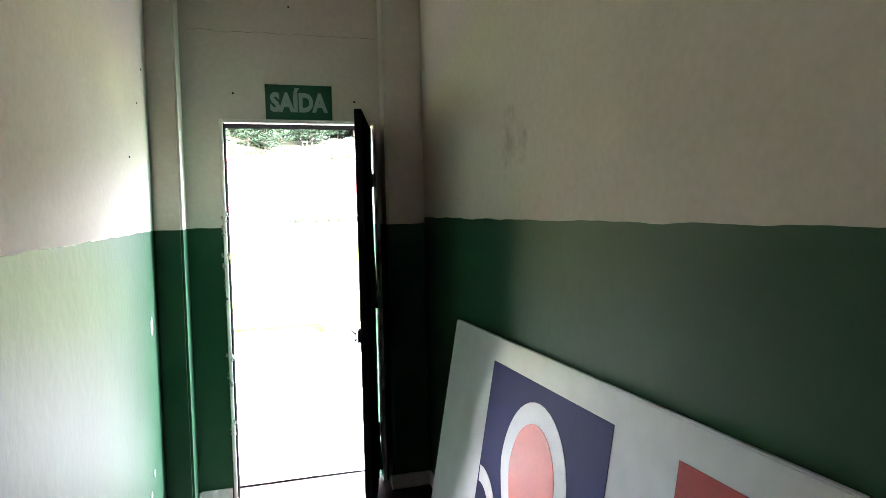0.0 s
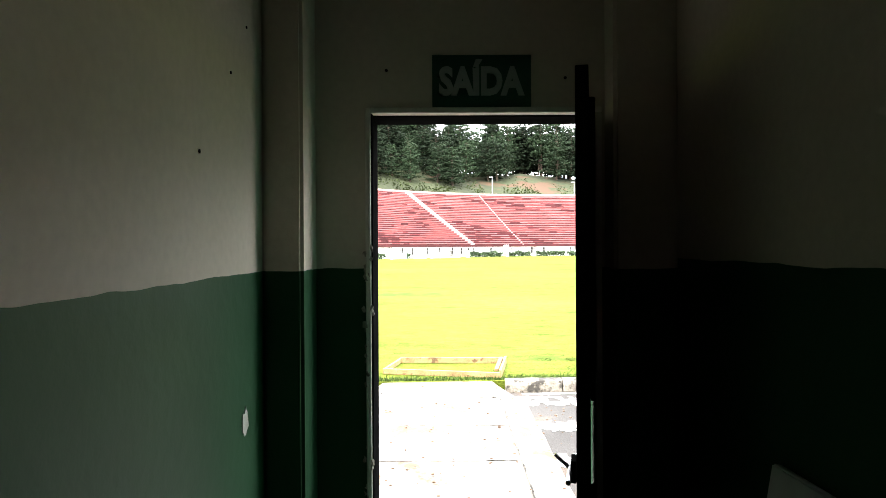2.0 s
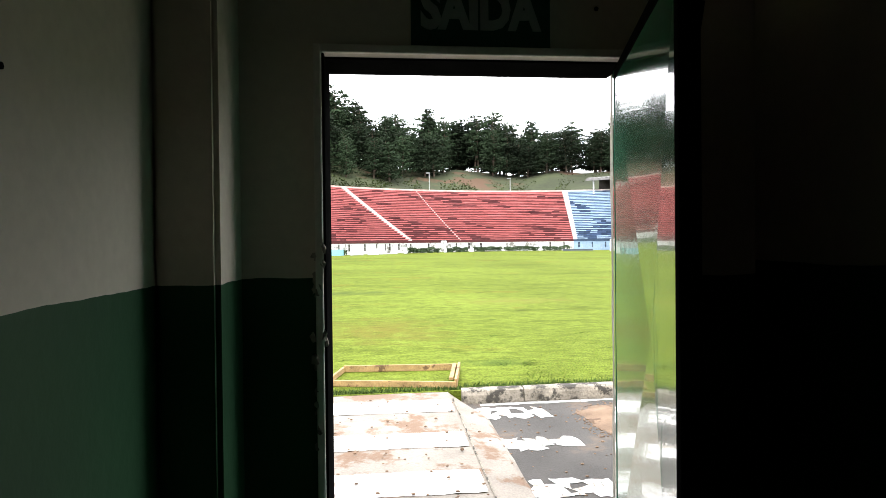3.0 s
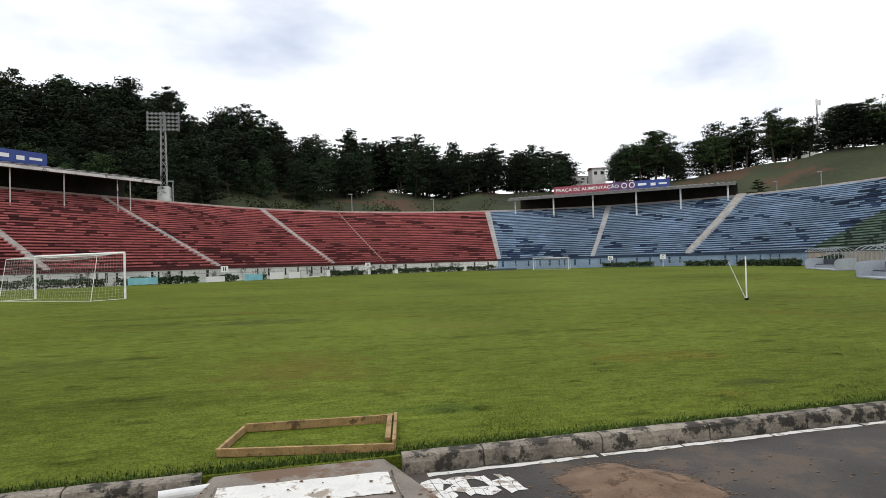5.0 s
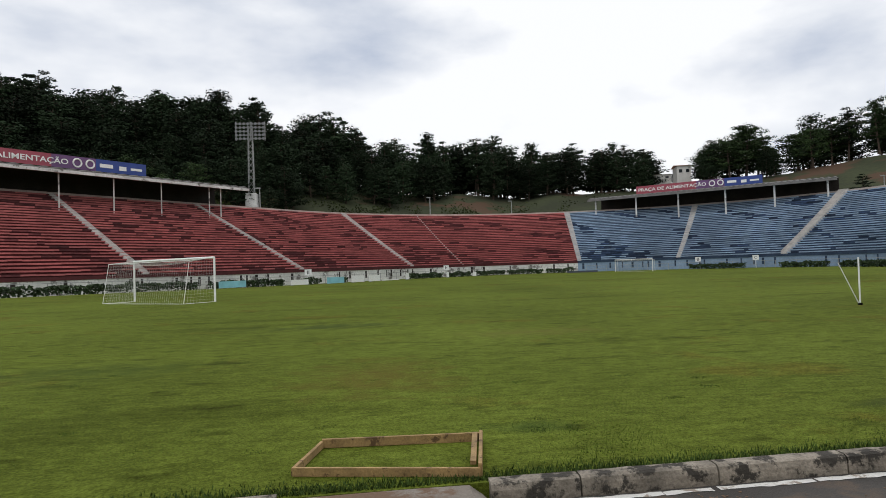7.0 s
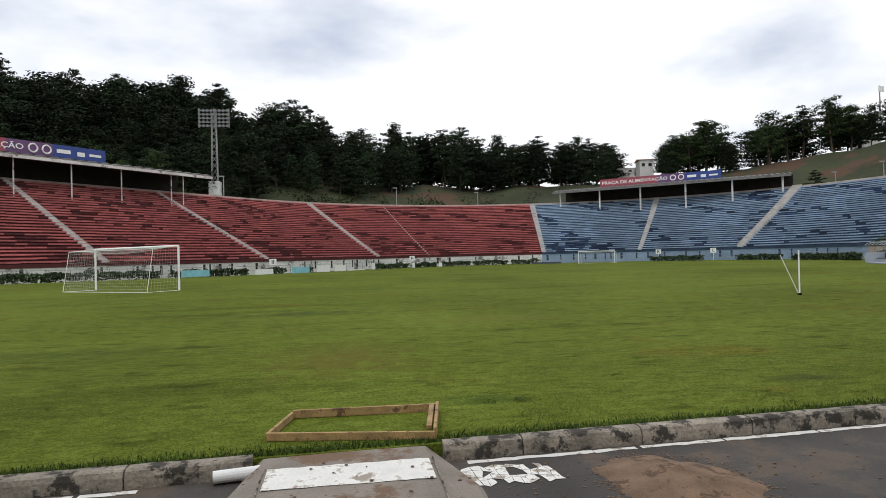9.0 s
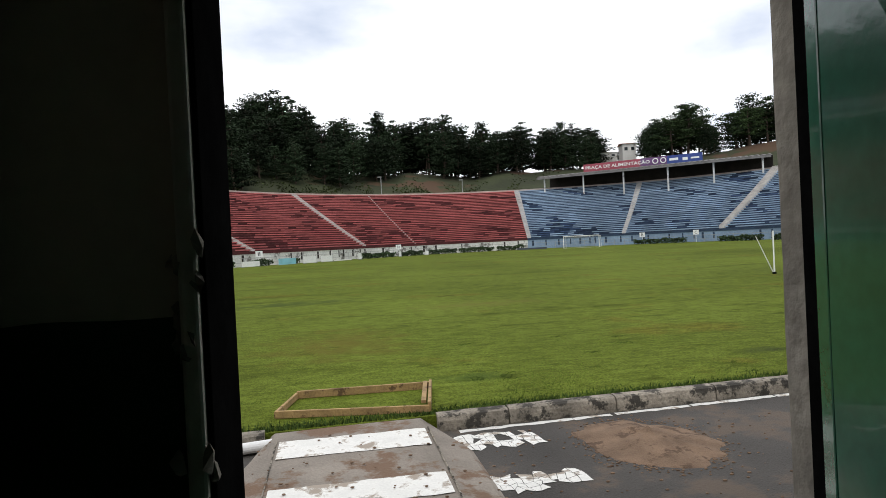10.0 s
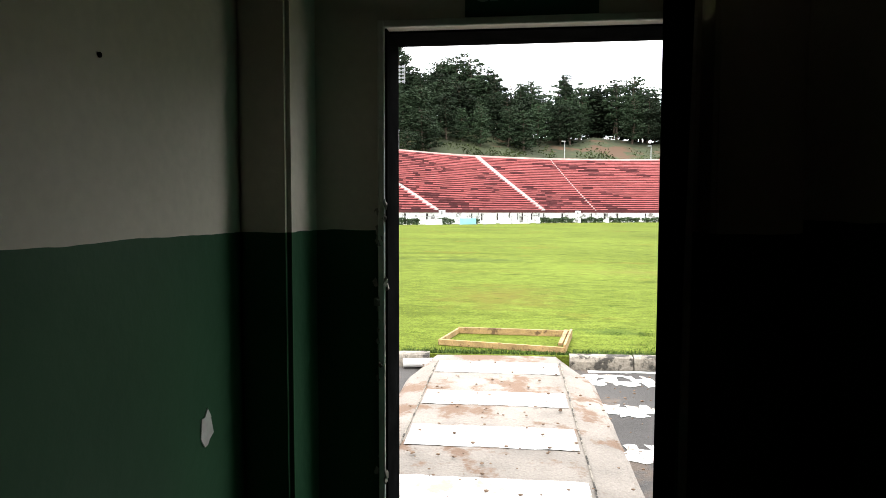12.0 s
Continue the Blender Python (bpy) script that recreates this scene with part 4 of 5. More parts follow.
L_RB, L_BG = 49.6, at_phi(63)
for nm, L0, L1, ms, mw, mr, lab, seed, stairs in (
        ("red", -110, L_RB, M_SEATR, M_WORNR, M_RISR, "concrete terrace painted faded red with dark worn patches", 1, ((-49.8, -48.9, 0.9), (-21.8, -22.8, 0.9), (-74, -73, 0.9), (8.5, 10.5, 0.85), (22.2, 23.8, 0.1))),
        ("blue", L_RB, L_BG, M_SEATB, M_WORNB, M_RISB, "concrete terrace painted faded blue with dark worn patches", 2, ((50.05, 50.0, 0.9), (71.6, 70.6, 0.85), (93.3, 91.4, 1.25))),
        ("green", L_BG, ARC + 56, M_SEATG, M_WORNG, M_RISG, "concrete terrace painted faded grey-green", 3, ((ARC + U0 - 62, ARC + U0 - 62, 1.0), (ARC + 40, ARC + 40, 1.0)))):
    gs = thing("grandstand", lab, "grandstand", "terraces of the bowl")
    terrace(L0, L1, ms, mw, mr, gs, seed)
    for La, Lb, w in stairs:
        stair(La, Lb, w, gs, 0.5 if w > 1.2 else 0.14 if w > 0.5 else 0.03)
    strip_band("parapet", L0, L1, RUN, RUN + 0.3, Z1 - 3, Z1 + 0.45, M_PARA, gs)
    # foot beam reuses the darkened recess colour
    strip_band("foot_beam", L0, L1, -0.6, 0.3, Z0 - 0.35, Z0 + 0.12, mr, gs, label="beam under the lowest row in the recess shade colour")
    strip_band("foot_wall", L0, L1, -0.5, 0.3, -1.0, Z0 - 0.35, M_WALLB if nm == "blue" else M_PARA if nm == "green" else M_WALLW, gs, label="painted wall at the foot")
    if nm != "green":
        # gaps in the wall: flat boxes on its face in the shade colours
        q = L0 + 1.0
        rr_ = random.Random(seed + 60)
        while q < L1 - 2 and q < 130:
            w = rr_.uniform(0.25, 0.5)
            if q > -95 and rr_.random() < 0.6:
                strip_band("slot", q, q + w, -0.55, -0.45, 0.05, Z0 - 0.5, M_DARKIN if nm == "red" else M_RISB, gs)
            q += rr_.uniform(1.0, 3.2)

# perimeter: railing posts and rail, hedge pieces, boards
pf = thing("pitch_railing", "low white and grey railing in front of the terraces", "railing")
bm = bmesh.new()
bm2 = bmesh.new()
L = -100.0
while L < ARC + 50:
    p, q = ring(L, -4.5, 0.1), ring(L + 2.4, -4.5, 0.1)
    g0, g1 = dip(p[0], p[1]), dip(q[0], q[1])
    tube(bm, (p[0], p[1], 0.1 + g0), (p[0], p[1], 1.55 + g0), 0.045, n=5)
    tube(bm2, (p[0], p[1], 1.5 + g0), (q[0], q[1], 1.5 + g1), 0.03, n=4)
    tube(bm2, (p[0], p[1], 0.8 + g0), (q[0], q[1], 0.8 + g1), 0.025, n=4)
    L += 2.4
tagged(part("posts", bm, M_STEEL, pf), kind="stuff")
tagged(part("rails", bm2, M_STEEL, pf), kind="stuff")


def hedge(L0, L1, seed, h=1.15):
    r = random.Random(seed)
    verts, faces = [], []
    for k in range(int((L1 - L0) * 90)):
        q, o = r.uniform(L0, L1), -5.6 + r.uniform(-0.5, 0.5)
        z = 0.1 + (r.random() ** 0.6) * h * (0.9 + 0.35 * noise.noise((q * 0.5, 0, seed)))
        c = Vector(ring(q, o, z))
        c.z += dip(c.x, c.y)
        s_ = r.uniform(0.10, 0.22)
        d1 = Vector((r.gauss(0, 1), r.gauss(0, 1), r.gauss(0, 1))).normalized() * s_
        d2 = d1.cross(Vector((r.gauss(0, 1), r.gauss(0, 1), r.gauss(0, 1)))).normalized() * s_
        i = len(verts)
        verts += [tuple(c + d1), tuple(c + d2), tuple(c - d1), tuple(c - d2)]
        faces.append((i, i + 1, i + 2, i + 3))
    me = bpy.data.meshes.new("hedge")
    me.from_pydata(verts, [], faces)
    me.materials.append(M_HEDGE)
    tagged(new("hedge", me), "low clipped dark green hedge in front of the terrace wall", "hedge", "hedges round the pitch")


for k, (a, b) in enumerate(((-100, -78), (-77, -46), (-44, -31), (-27, -23), (-18, -17), (1, 12), (13.5, 20.5), (22, 30), (31, 40), (41, 48), (at_phi(4), at_phi(20)), (at_phi(30), at_phi(44)), (at_phi(48), at_phi(75)), (ARC, ARC + 30))):
    hedge(a, b, k)
for k, (L, w, h, m) in enumerate(((-41, 4.5, 1.1, M_CYAN), (-20.5, 4.0, 1.2, M_CYAN), (-15, 3.2, 1.3, M_WHITE), (-10.5, 3.0, 1.25, M_WHITE), (-6, 5.0, 0.35, M_WHITE), (-0.8, 0.9, 1.4, M_WHITE), (-28.5, 3.6, 1.0, M_WHITE), (12.8, 0.7, 1.2, M_WHITE), (21, 0.9, 1.0, M_WHITE))):
    bd = thing("pitch_board", "plain pale advertising board standing at the pitch edge" if m is not M_CYAN else "pale blue advertising board standing at the pitch edge", "board", "boards at the pitch edge")
    bx_, by_, _ = ring(L, -6.5, 0)
    g0 = dip(bx_, by_)
    strip_band("face", L - w / 2, L + w / 2, -6.6, -6.5, 0.18 + g0, h + g0, m, bd, 1.0)
    for q in (L - w / 2 + 0.1, L + w / 2 - 0.2):
        strip_band("foot", q, q + 0.1, -6.9, -6.3, 0.1 + g0, 0.2 + g0, M_STEEL, bd)
for txt, L in (("11", -24.5), ("14", 14.5), ("B", at_phi(6)), ("C", at_phi(22))):
    x, y, z = ring(L, -4.3, 0)
    sp = thing("gate_number", "small white number plate on a post by the terrace", "sign", "number plates", at=(x, y, 0.1 + dip(x, y)), rz=-math.degrees(math.atan2(x, y)))
    part("post", tubem((0, 0.08, 0), (0, 0.08, 2.3), 0.05), M_WHITE, sp)
    part("plate", boxm(-0.55, 0, 1.55, 0.55, 0.05, 2.5), M_WHITE, sp)
    for j, ch in enumerate(txt):
        wd = 0.5 / len(txt)
        letters(ch, 0.7, wd * (0.5 if ch == "1" else 0.9), 0.6, Matrix.Translation((-0.25 + wd * (j + 0.5), -0.012, 2.02)) @ pose(0, 0, 0, 90, 0, 0), sp, M_BLACK, extrude=0.005)
wb = thing("substitute_bench", "low dark bench at the far pitch edge", "bench")
strip_band("seat", L_RB - 4, L_RB + 4, -9, -8.5, -0.6, -0.2, M_DUGIN, wb, 1.0)


# ---- roofed food courts behind the terraces ----
def canopy(zf, post_r, fascia, label, ends, posts_at, ban):
    """ends: function from metres along to (x, y) of front and back edge."""
    c = thing("terrace_canopy", label, "canopy", "terrace roofs")
    f0, b0, f1, b1 = (Vector((*p, 0)) for p in ends)
    zb, th = zf + 1.2, 0.28
    bm = bmesh.new()
    n_ = 90
    cols_ = []
    for i in range(n_ + 1):
        t = i / n_
        f, b = f0.lerp(f1, t), b0.lerp(b1, t)
        w = 0.20 * (1 if i % 2 else -1)
        cols_.append([bm.verts.new((f.x, f.y, zf + th + w)), bm.verts.new((b.x, b.y, zb + th + w)), bm.verts.new((b.x, b.y, zb + th - 0.12)), bm.verts.new((f.x, f.y, zf + th - 0.12))])
    for i in range(n_):
        for j in range(4):
            bm.faces.new((cols_[i][j], cols_[i + 1][j], cols_[i + 1][(j + 1) % 4], cols_[i][(j + 1) % 4]))
    part("roof", bm, M_ROOF, c, "corrugated grey roof sheets")
    bm = bmesh.new()
    quad_ = [(f0, zf - 0.35), (f1, zf - 0.35), (f1, zf + 0.14), (f0, zf + 0.14)]
    f = bm.faces.new([bm.verts.new((p.x, p.y, z)) for p, z in quad_])
    r = bmesh.ops.extrude_face_region(bm, geom=[f])
    back = (b0 - f0).normalized() * 0.25
    for w in [q for q in r["geom"] if isinstance(q, bmesh.types.BMVert)]:
        w.co += back
    bmesh.ops.recalc_face_normals(bm, faces=bm.faces)
    part("fascia", bm, fascia, c, "pale edge beam")
    for t in posts_at:
        p = f0.lerp(f1, t) + (b0 - f0) * 0.12
        part("post", tubem((p.x, p.y, Z1 - 3.5), (p.x, p.y, zf + 0.1), post_r, n=8), M_WALLW, c)
    # back wall, its colour darkened as if in the roof's shade
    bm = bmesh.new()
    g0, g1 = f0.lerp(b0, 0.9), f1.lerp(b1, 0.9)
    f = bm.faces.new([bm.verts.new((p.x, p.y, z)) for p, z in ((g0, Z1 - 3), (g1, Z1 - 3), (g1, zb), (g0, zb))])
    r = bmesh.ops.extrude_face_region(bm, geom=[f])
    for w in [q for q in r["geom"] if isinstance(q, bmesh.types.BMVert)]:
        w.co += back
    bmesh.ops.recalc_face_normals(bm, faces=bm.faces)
    part("back_wall", bm, M_DARKIN, c, "back wall coloured dark for the shade under the roof")
    # banner
    t0, t1 = ban
    p, q = f0.lerp(f1, t0) + back * 3, f0.lerp(f1, t1) + back * 3
    W, H = (q - p).length, 1.95
    bn = thing("banner", "red to blue banner with white lettering on the roof edge", "banner", "roof banners")
    d = (q - p).normalized()
    bn.matrix_basis = Matrix.Translation((p.x, p.y, zf + 0.55)) @ Matrix.Rotation(math.atan2(d.y, d.x), 4, 'Z')
    for nm, a, b, m in (("red_cloth", 0, 0.5, M_BANR), ("purple_cloth", 0.5, 0.72, M_BANP), ("blue_cloth", 0.72, 1, M_BANB)):
        part(nm, boxm(a * W, 0, 0, b * W, 0.08, H), m, bn)
    letters("PRA\u00c7A DE ALIMENTA\u00c7\u00c3O", 1.5, W * 0.56, H * 0.62, Matrix.Translation((W * 0.30, -0.06, H * 0.5)) @ pose(0, 0, 0, 90, 0, 0), bn, M_WHITE, "white capital letters", extrude=0.02, offset=0.02)
    for cx in (0.625, 0.69):
        bm = bmesh.new()
        pr = None
        for k in range(21):
            a = 2 * math.pi * k / 20
            pt = Vector((W * cx + 0.62 * math.cos(a), -0.05, H / 2 + 0.62 * math.sin(a)))
            if pr is not None:
                tube(bm, pr, pt, 0.13, n=5)
            pr = pt
        part("round_mark", bm, M_WHITE, bn)
    for x0, x1, z0, z1 in ((0.74, 0.81, 0.35, 0.65), (0.845, 0.885, 0.25, 0.6), (0.91, 0.975, 0.35, 0.55)):
        part("printed_bar", boxm(W * x0, -0.05, H * z0, W * x1, -0.01, H * z1), M_WHITE, bn)


canopy(18.0, 0.11, M_WALLW, "long grey roof over the back of the red terrace", [pitch(-30, -66), pitch(-30, -78), pitch(60, -66), pitch(60, -78)], [0.1, 0.2, 0.3, 0.4, 0.51, 0.616, 0.71, 0.803, 0.91, 0.938], (0.435, 0.768))
canopy(18.15, 0.22, M_ROOF, "long grey roof over the back of the blue terrace", [pitch(141.5, -28.3), pitch(153, -28.3), pitch(141.5, 28.8), pitch(153, 28.8)], [0.03, 0.22, 0.405, 0.597, 0.782, 0.968], (0.227, 0.742))


# ---- floodlight mast, lamp posts ----
mx, my = -29.9, 158.7
ms_ = thing("floodlight_mast", "tall steel lattice floodlight mast on a white base", "floodlight mast")
part("plinth", boxm(mx - 1.3, my - 1.3, 12, mx + 1.3, my + 1.3, 20.6, bevel=0.1), M_WALLW, ms_)
bm = bmesh.new()
hw = 0.65
for sx in (-1, 1):
    for sy in (-1, 1):
        tube(bm, (mx + sx * hw, my + sy * hw, 20.5), (mx + sx * hw * 0.7, my + sy * hw * 0.7, 36.5), 0.10, n=5)
for k in range(11):
    z = 20.6 + k * 1.5
    for sx, sy, tx, ty in ((-1, -1, 1, -1), (1, -1, 1, 1), (1, 1, -1, 1), (-1, 1, -1, -1)):
        tube(bm, (mx + sx * hw * 0.85, my + sy * hw * 0.85, z), (mx + tx * hw * 0.85, my + ty * hw * 0.85, z + 1.5), 0.07, n=4)
part("lattice", bm, M_STEEL, ms_)
for j in range(5):
    part("rack_bar", boxm(mx - 3.6, my - 0.1, 33.75 + 0.9 * j, mx + 3.6, my + 0.1, 33.9 + 0.9 * j), M_STEEL, ms_)
for i in range(3):
    part("rack_post", boxm(mx - 3.5 + 3.4 * i, my + 0.1, 33.4, mx - 3.3 + 3.4 * i, my + 0.3, 38.0), M_STEEL, ms_)
for i in range(8):
    for j in range(5):
        bm = tubem((mx - 3.15 + 0.9 * i, my - 0.15, 33.85 + 0.9 * j), (mx - 3.15 + 0.9 * i, my - 0.6, 33.75 + 0.9 * j), 0.2, 0.34, n=10)
        part("floodlight", bm, M_GLASSL, ms_)


def lamp_post(x, y, z, h):
    lp = thing("lamp_post", "slim grey lamp post on the slope behind the terrace", "lamp post", "lamp posts")
    part("pole", tubem((x, y, z), (x, y, z + h), 0.16, 0.1, n=8), M_STEEL, lp)
    part("lamp_head", boxm(x - 0.9, y - 0.2, z + h - 0.1, x + 0.2, y + 0.2, z + h + 0.15, bevel=0.05), M_STEEL, lp)


# ---- hillside ----
SKY = [(-40, 0.255), (-30, 0.262), (-26, 0.275), (-24.5, 0.25), (-23, 0.259), (-20.9, 0.265), (-19.3, 0.256), (-18.3, 0.266), (-15.3, 0.262), (-13.3, 0.273), (-12, 0.253), (-10.4, 0.26), (-9, 0.229), (-7.6, 0.213), (-6.2, 0.236),
       (-3.9, 0.24), (-1.2, 0.211), (0.8, 0.208), (3.3, 0.182), (4.6, 0.207), (8.9, 0.197), (10.7, 0.199), (12.5, 0.177), (14, 0.184), (15.2, 0.172), (16.3, 0.182), (19.5, 0.178), (22.7, 0.177), (24.1, 0.157), (24.6, 0.13), (26.6, 0.13),
       (27.5, 0.158), (29.2, 0.176), (31, 0.185), (32.2, 0.172), (32.5, 0.152), (34.2, 0.146), (35, 0.185), (36.2, 0.188), (37.3, 0.18), (38.2, 0.197), (40.4, 0.198), (41.8, 0.179), (42.9, 0.187), (44.2, 0.195), (47, 0.202), (49.2, 0.212), (60, 0.21)]
BASE = [(-60, 0.09), (-12, 0.085), (-9, 0.086), (-5, 0.102), (0, 0.094), (4, 0.098), (7, 0.114), (10, 0.106), (13, 0.100), (16, 0.108), (22, 0.104), (27, 0.112), (34, 0.112), (38, 0.122), (44, 0.135), (50, 0.142), (80, 0.142)]


def along(table, b):
    for (b0, h0), (b1, h1) in zip(table, table[1:]):
        if b0 <= b <= b1:
            return h0 + (h1 - h0) * (b - b0) / (b1 - b0)
    return table[0][1] if b < table[0][0] else table[-1][1]


def skyline(b):
    return along(SKY, b)


def crest(b):
    """Smoothed height of the ridge under the trees."""
    return sum(skyline(b + d) for d in (-4, -2, 0, 2, 4)) / 5


def foot(b):
    """Range at which the slope starts behind the terraces."""
    best = 190.0
    for L in range(-110, 260, 4):
        x, y, _ = ring(L, RUN + 3, 0)
        if abs(math.degrees(math.atan2(x, y)) - b) < 3:
            best = max(140.0, math.hypot(x, y))
            break
    return best


FOOT = {b: foot(b) for b in range(-60, 81, 2)}


def foot_at(b):
    b = max(-60, min(79, b))
    i = 2 * math.floor(b / 2)
    f = (b - i) / 2
    return FOOT[i] * (1 - f) + FOOT[min(80, i + 2)] * f


def hill(b, r):
    r0 = foot_at(b)
    top = max(along(BASE, b) + 0.006, crest(b) - 0.082) * (r0 + 70)
    f = max(0.0, min(1.0, (r - r0) / 72))
    return 12.5 + (top - 12.5) * (f * f * (3 - 2 * f)) + 1.2 * noise.noise((b * 0.3, r * 0.03, 0))


bm = bmesh.new()
bs = [b * 1.0 for b in range(-60, 81)]
fr = [-2, 4, 10, 16, 24, 34, 46, 60, 80, 110, 160]
vv = [[bm.verts.new(((foot_at(b) + f) * math.sin(radians(b)), (foot_at(b) + f) * math.cos(radians(b)), hill(b, foot_at(b) + f))) for f in fr] for b in bs]
for i in range(len(bs) - 1):
    for j in range(len(fr) - 1):
        bm.faces.new((vv[i][j], vv[i][j + 1], vv[i + 1][j + 1], vv[i + 1][j]))
bmesh.ops.recalc_face_normals(bm, faces=bm.faces)
hl = structure(part("hillside", bm, M_HILL), "grassy hillside with bare reddish earth behind the terraces", "hillside")
for f in hl.data.polygons:
    f.use_smooth = True


def tree_mesh(seed, kind):
    """Trunk and crown meshes of a tree 1 m high, to be scaled."""
    r = random.Random(seed)
    bm = bmesh.new()
    bend = Vector((r.uniform(-0.03, 0.03), r.uniform(-0.03, 0.03), 0))
    pts = [Vector((0, 0, 0)), Vector((0, 0, 0.35)) + bend, Vector((0, 0, 0.65)) + bend * 1.6, Vector((0, 0, 0.95)) + bend]
    for a, b, r0, r1 in zip(pts, pts[1:], (0.016, 0.012, 0.008), (0.012, 0.008, 0.003)):
        tube(bm, a, b, r0, r1, n=6)
    clumps = []
    lo = {"pine": 0.32, "full": 0.10, "broad": 0.30, "spire": 0.10}[kind]
    nb = {"pine": 24, "full": 40, "broad": 26, "spire": 40}[kind]
    for k in range(nb):
        z = lo + (0.97 - lo) * (k + r.random()) / nb
        f = (z - lo) / (1 - lo)
        reach = {"pine": 0.19 * math.sin(math.pi * (0.28 + 0.66 * f)) * r.uniform(0.45, 1.15), "full": 0.21 * (1.0 - 0.75 * f * f) * r.uniform(0.6, 1.1),
                 "broad": 0.34 * math.sin(math.pi * (0.2 + 0.75 * f)) * r.uniform(0.45, 1.1), "spire": 0.19 * (1.02 - f) * r.uniform(0.7, 1.08) + 0.015}[kind]
        a = k * 2.4 + r.uniform(-0.5, 0.5)
        base = Vector((0, 0, z - 0.03)) + bend
        tip = Vector((reach * math.cos(a), reach * math.sin(a), z + r.uniform(-0.01, 0.04))) + bend
        tube(bm, base, tip, 0.005, 0.002, n=4)
        clumps.append((tip, r.uniform(0.045, 0.075) * (1.3 if kind in ("broad", "full") else 1.0)))
        if reach > 0.09:
            clumps.append((base.lerp(tip, 0.5), r.uniform(0.045, 0.07)))
    verts, faces = [], []
    for c, s_ in clumps:
        flat = 0.42 if kind == "pine" else 0.62
        for k in range(54):
            d = Vector((r.gauss(0, 1), r.gauss(0, 1), r.gauss(0, 1))).normalized()
            p = c + Vector((d.x * 1.25, d.y * 1.25, d.z * flat)) * s_ * r.random() ** 0.33
            q = r.uniform(0.009, 0.019)
            nrm = (d + Vector((0, 0, 0.5)) + Vector((r.gauss(0, 1), r.gauss(0, 1), r.gauss(0, 1))) * 0.45).normalized()
            d1 = nrm.cross(Vector((r.gauss(0, 1), r.gauss(0, 1), r.gauss(0, 1)))).normalized() * q
            d2 = nrm.cross(d1) * 0.75
            i = len(verts)
            verts += [tuple(p + d1), tuple(p + d2), tuple(p - d1), tuple(p - d2)]
            faces.append((i, i + 1, i + 2, i + 3))
    me = bpy.data.meshes.new("crown")
    me.from_pydata(verts, [], faces)
    me.materials.append(M_LEAF2 if kind == "broad" else M_LEAF)
    return bm, me


PROTO = []
for seed, kind, lab in ((1, "pine", "tall dark pine with an open crown and bare lower trunk"), (2, "pine", "tall dark pine with an open crown and bare lower trunk"), (3, "full", "dense dark green tree with foliage to the ground"),
                        (4, "broad", "broad-crowned dark green tree"), (5, "spire", "dense pointed dark conifer"), (6, "full", "dense dark green tree with foliage to the ground"), (7, "broad", "broad-crowned dark green tree")):
    tr = thing("tree", lab, "tree", "trees on the hillside")
    bm, me = tree_mesh(seed, kind)
    part("trunk", bm, M_TRUNK, tr)
    cr = new("crown", me)
    cr.parent = tr
    PROTO.append(tr)

rng = random.Random(77)
used = set()


def plant(k, b, r, h, wide=1.25):
    z = hill(b, r) - 0.3
    m = Matrix.Translation((r * math.sin(radians(b)), r * math.cos(radians(b)), z)) @ Matrix.Rotation(rng.uniform(0, 6.28), 4, 'Z')
    w = h * wide * rng.uniform(0.85, 1.2)
    if k not in used:
        used.add(k)
        t = PROTO[k]
    else:
        t = copy_thing(PROTO[k], m)
    t.matrix_basis = m @ Matrix.Diagonal((w, w, h, 1))


b = -34.0
while b < 54:
    gap = 24.2 < b < 26.9
    for row, (dr, hh) in enumerate(((24, 11), (36, 13), (48, 15), (58, 16), (67, 17), (74, 17), (80, 17))):
        bb = b + rng.uniform(-0.8, 0.8)
        rr = foot_at(bb) + dr + rng.uniform(-3, 3)
        if (hill(bb, rr) - 1.6) / rr < along(BASE, bb) - 0.003 and row < 4:
            continue
        room = skyline(bb) * rr + 1.6 - hill(bb, rr)
        if gap and (row < 6 or room < 2):
            continue
        if row == 4:
            h = room * rng.uniform(0.86, 1.03)
        elif row >= 5:
            h = room * rng.uniform(0.66, 0.95)
        else:
            h = min(hh * rng.uniform(0.7, 1.1), room * 0.95)
        h = max(3.0, h)
        tall, low = ((0, 1, 0, 1, 1, 4), (2, 5, 5, 2, 4)) if bb < 26 else ((0, 3, 6, 3, 2, 6), (2, 5, 3, 6, 5))
        plant(rng.choice(tall if row == 4 else low), bb, rr, h, 1.25 if row == 4 else 1.9 if row > 4 else 1.6)
    b += 1.5
# single trees that stand out on the skyline and on the slope
for bb, dr, h, k in ((-9.25, 10, 8, 0), (-20, 14, 13, 6), (-23, 12, 12, 3), (-27, 12, 13, 6), (38.6, 10, 7, 1), (-15, 14, 11, 6), (20.5, 16, 7, 6), (13.5, 12, 4, 6), (36, 14, 5, 5), (-17.6, 12, 9, 3)):
    plant(k, bb, foot_at(bb) + dr, h)
for bb, k, top in ((-26, 0, 0.276), (-20.9, 1, 0.267), (-13.3, 2, 0.274), (-10.4, 1, 0.262), (-6.4, 5, 0.237), (-4, 0, 0.242), (4.5, 4, 0.21), (10.6, 1, 0.201), (13.6, 4, 0.187), (31, 3, 0.187), (35.6, 2, 0.190), (40, 3, 0.20), (49, 6, 0.214)):
    rr = foot_at(bb) + 64
    plant(k, bb, rr, top * rr + 1.7 - hill(bb, rr))

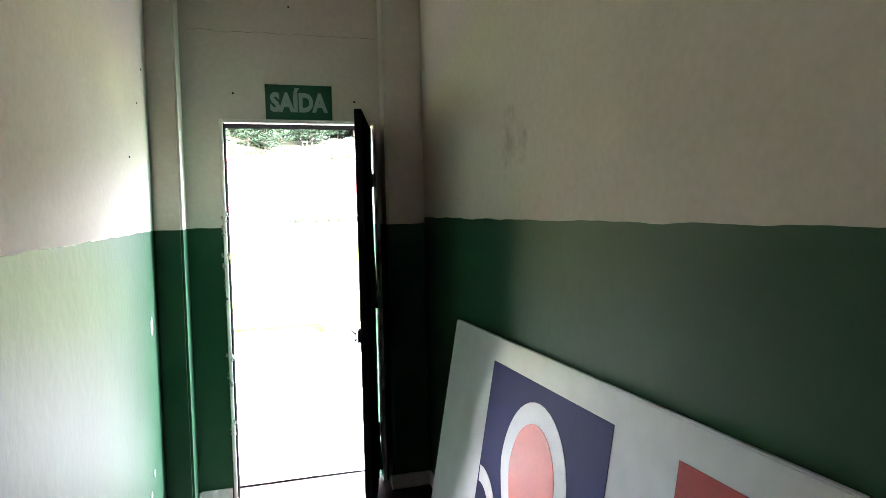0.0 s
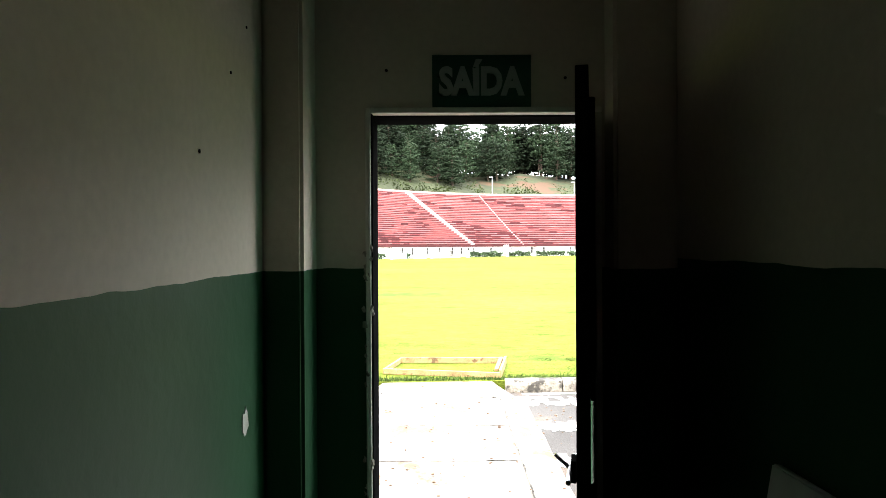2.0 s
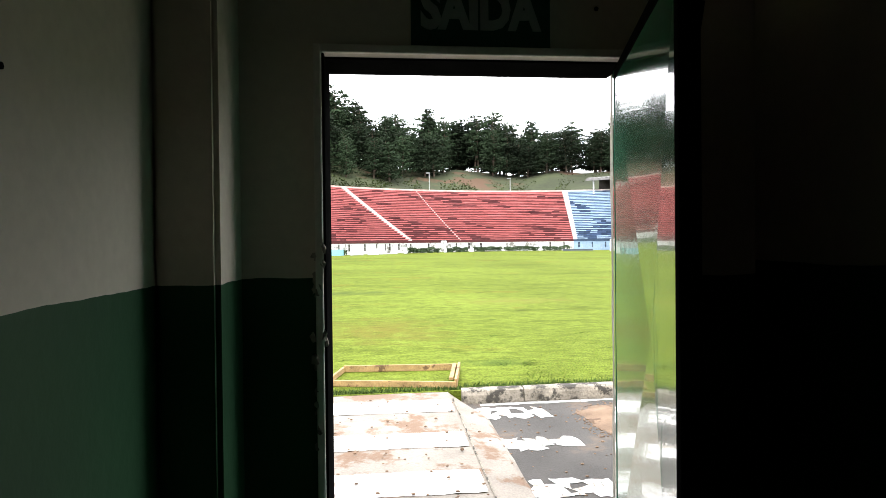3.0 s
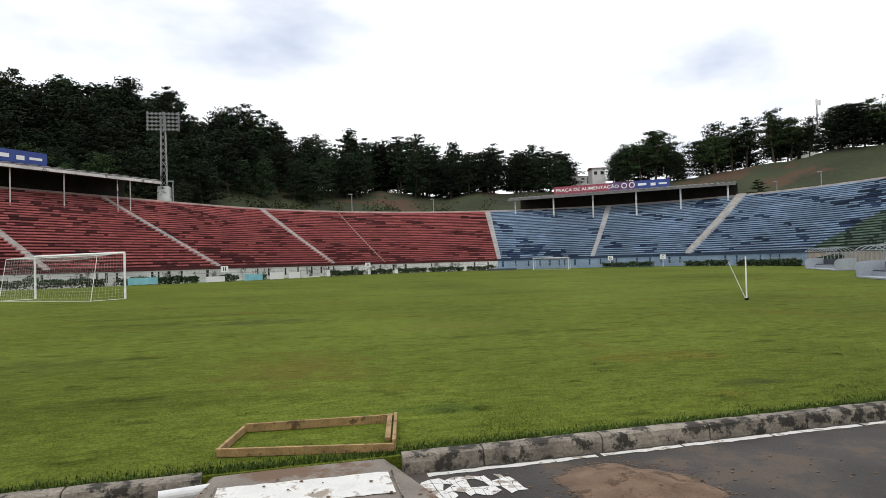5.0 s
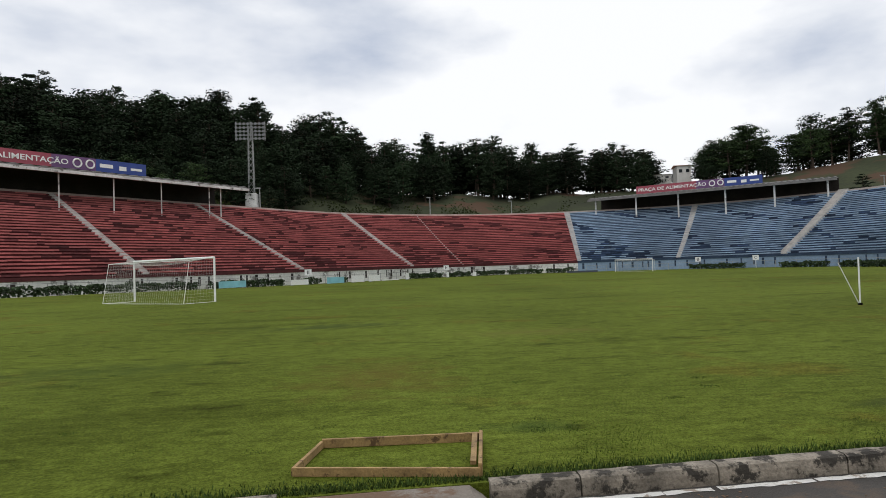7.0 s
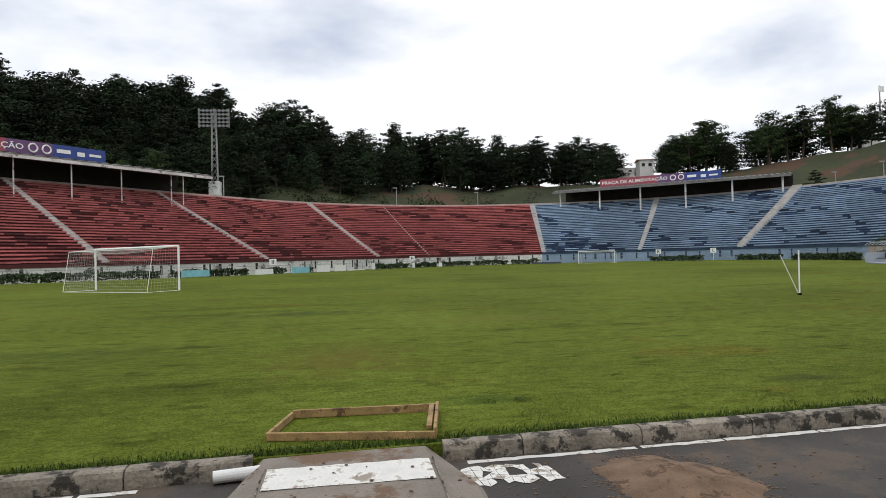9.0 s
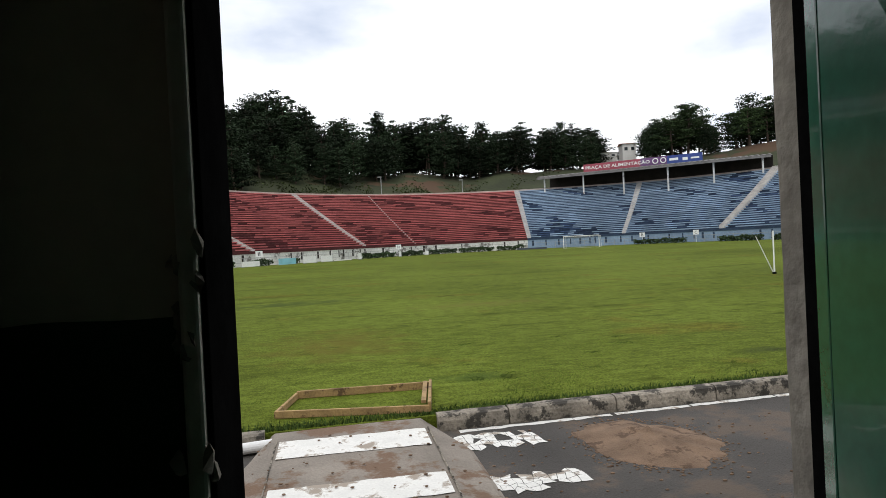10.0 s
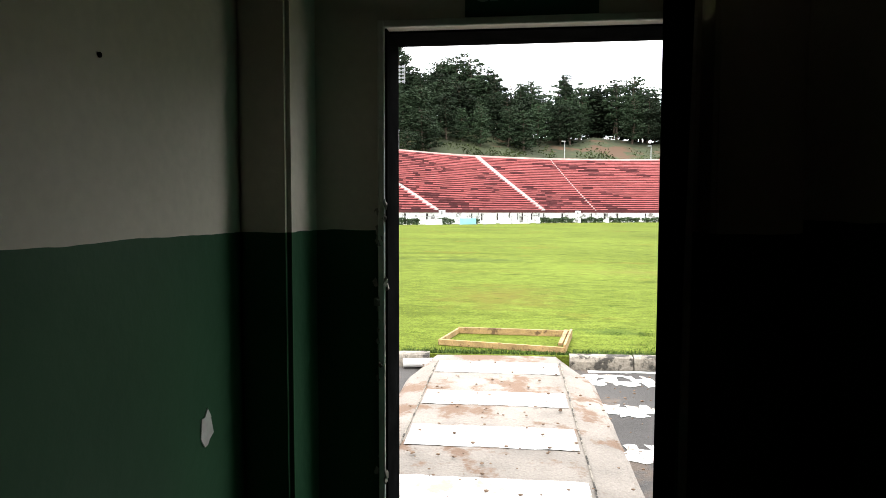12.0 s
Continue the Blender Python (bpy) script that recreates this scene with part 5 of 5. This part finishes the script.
# rough scrub at the foot of the trees
sv, sf = [], []
for k in range(16000):
    bb = rng.uniform(-20, 24)
    rr = foot_at(bb) + 8 + abs(rng.gauss(0, 1)) * 14
    c = Vector((rr * math.sin(radians(bb)), rr * math.cos(radians(bb)), hill(bb, rr) + rng.uniform(0, 1.3)))
    if noise.noise((bb * 0.5, rr * 0.05, 4)) < 0.0:
        continue
    s_ = rng.uniform(0.12, 0.34)
    d1 = Vector((rng.gauss(0, 1), rng.gauss(0, 1), rng.gauss(0, 1))).normalized() * s_
    d2 = d1.cross(Vector((0.3, 0.5, 0.8))).normalized() * s_
    i = len(sv)
    sv += [tuple(c + d1), tuple(c + d2), tuple(c - d1), tuple(c - d2)]
    sf.append((i, i + 1, i + 2, i + 3))
me = bpy.data.meshes.new("scrub")
me.from_pydata(sv, [], sf)
me.materials.append(M_SCRUB)
tagged(new("scrub", me), "rough green scrub on the slope below the trees", "scrub", kind="stuff")

for bb, dr, h in ((4.6, 6, 8.5), (11.8, 7, 7.5), (-10.0, 6, 8), (43, 8, 8), (40, 9, 6)):
    rr = foot_at(bb) + dr
    lamp_post(rr * math.sin(radians(bb)), rr * math.cos(radians(bb)), hill(bb, rr) - 0.5, h)


def house(b, r, z, w, h, d, roof):
    x, y = r * math.sin(radians(b)), r * math.cos(radians(b))
    hs = thing("house", "small pale house on the ridge between trees", "house", "houses on the ridge", at=(x, y, z), rz=-b + 12)
    part("wall", boxm(-w / 2, 0, -6, w / 2, d, h), M_HOUSE, hs)
    bm = bmesh.new()
    o = 0.5
    vs = [bm.verts.new(p) for p in ((-w / 2 - o, -o, h), (w / 2 + o, -o, h), (w / 2 + o, d + o, h), (-w / 2 - o, d + o, h), (-w / 2 - o, d / 2, h + roof), (w / 2 + o, d / 2, h + roof))]
    for f in ((0, 1, 5, 4), (2, 3, 4, 5), (0, 4, 3), (1, 2, 5), (0, 3, 2, 1)):
        bm.faces.new([vs[i] for i in f])
    part("roof", bm, M_TILE, hs)
    for i in range(2):
        wx = -w / 4 + i * w / 2
        wi = part("window", boxm(wx - 0.7, -0.05, h * 0.35, wx + 0.7, 0.05, h * 0.7), M_HOUSE, hs)
        part("pane", boxm(wx - 0.6, -0.09, h * 0.37, wx + 0.6, -0.055, h * 0.68), M_WINDOW, wi)


house(26.4, 255, 32.2, 5.0, 4.0, 8, 0.8)
house(24.7, 262, 32.0, 6.5, 2.4, 8, 0.3)
house(42.3, 262, 41.0, 7.5, 4.6, 9, 1.0)
at_ = thing("radio_mast", "thin lattice radio mast on the ridge", "mast")
ax, ay = 268 * math.sin(radians(43.1)), 268 * math.cos(radians(43.1))
part("pole", tubem((ax, ay, 38), (ax, ay, 56.5), 0.35, 0.2, n=6), M_STEEL, at_)
for k in range(3):
    part("antenna", boxm(ax - 0.9 + 0.8 * k, ay - 0.8, 54.2, ax - 0.5 + 0.8 * k, ay - 0.4, 56.2), M_WHITE, at_)
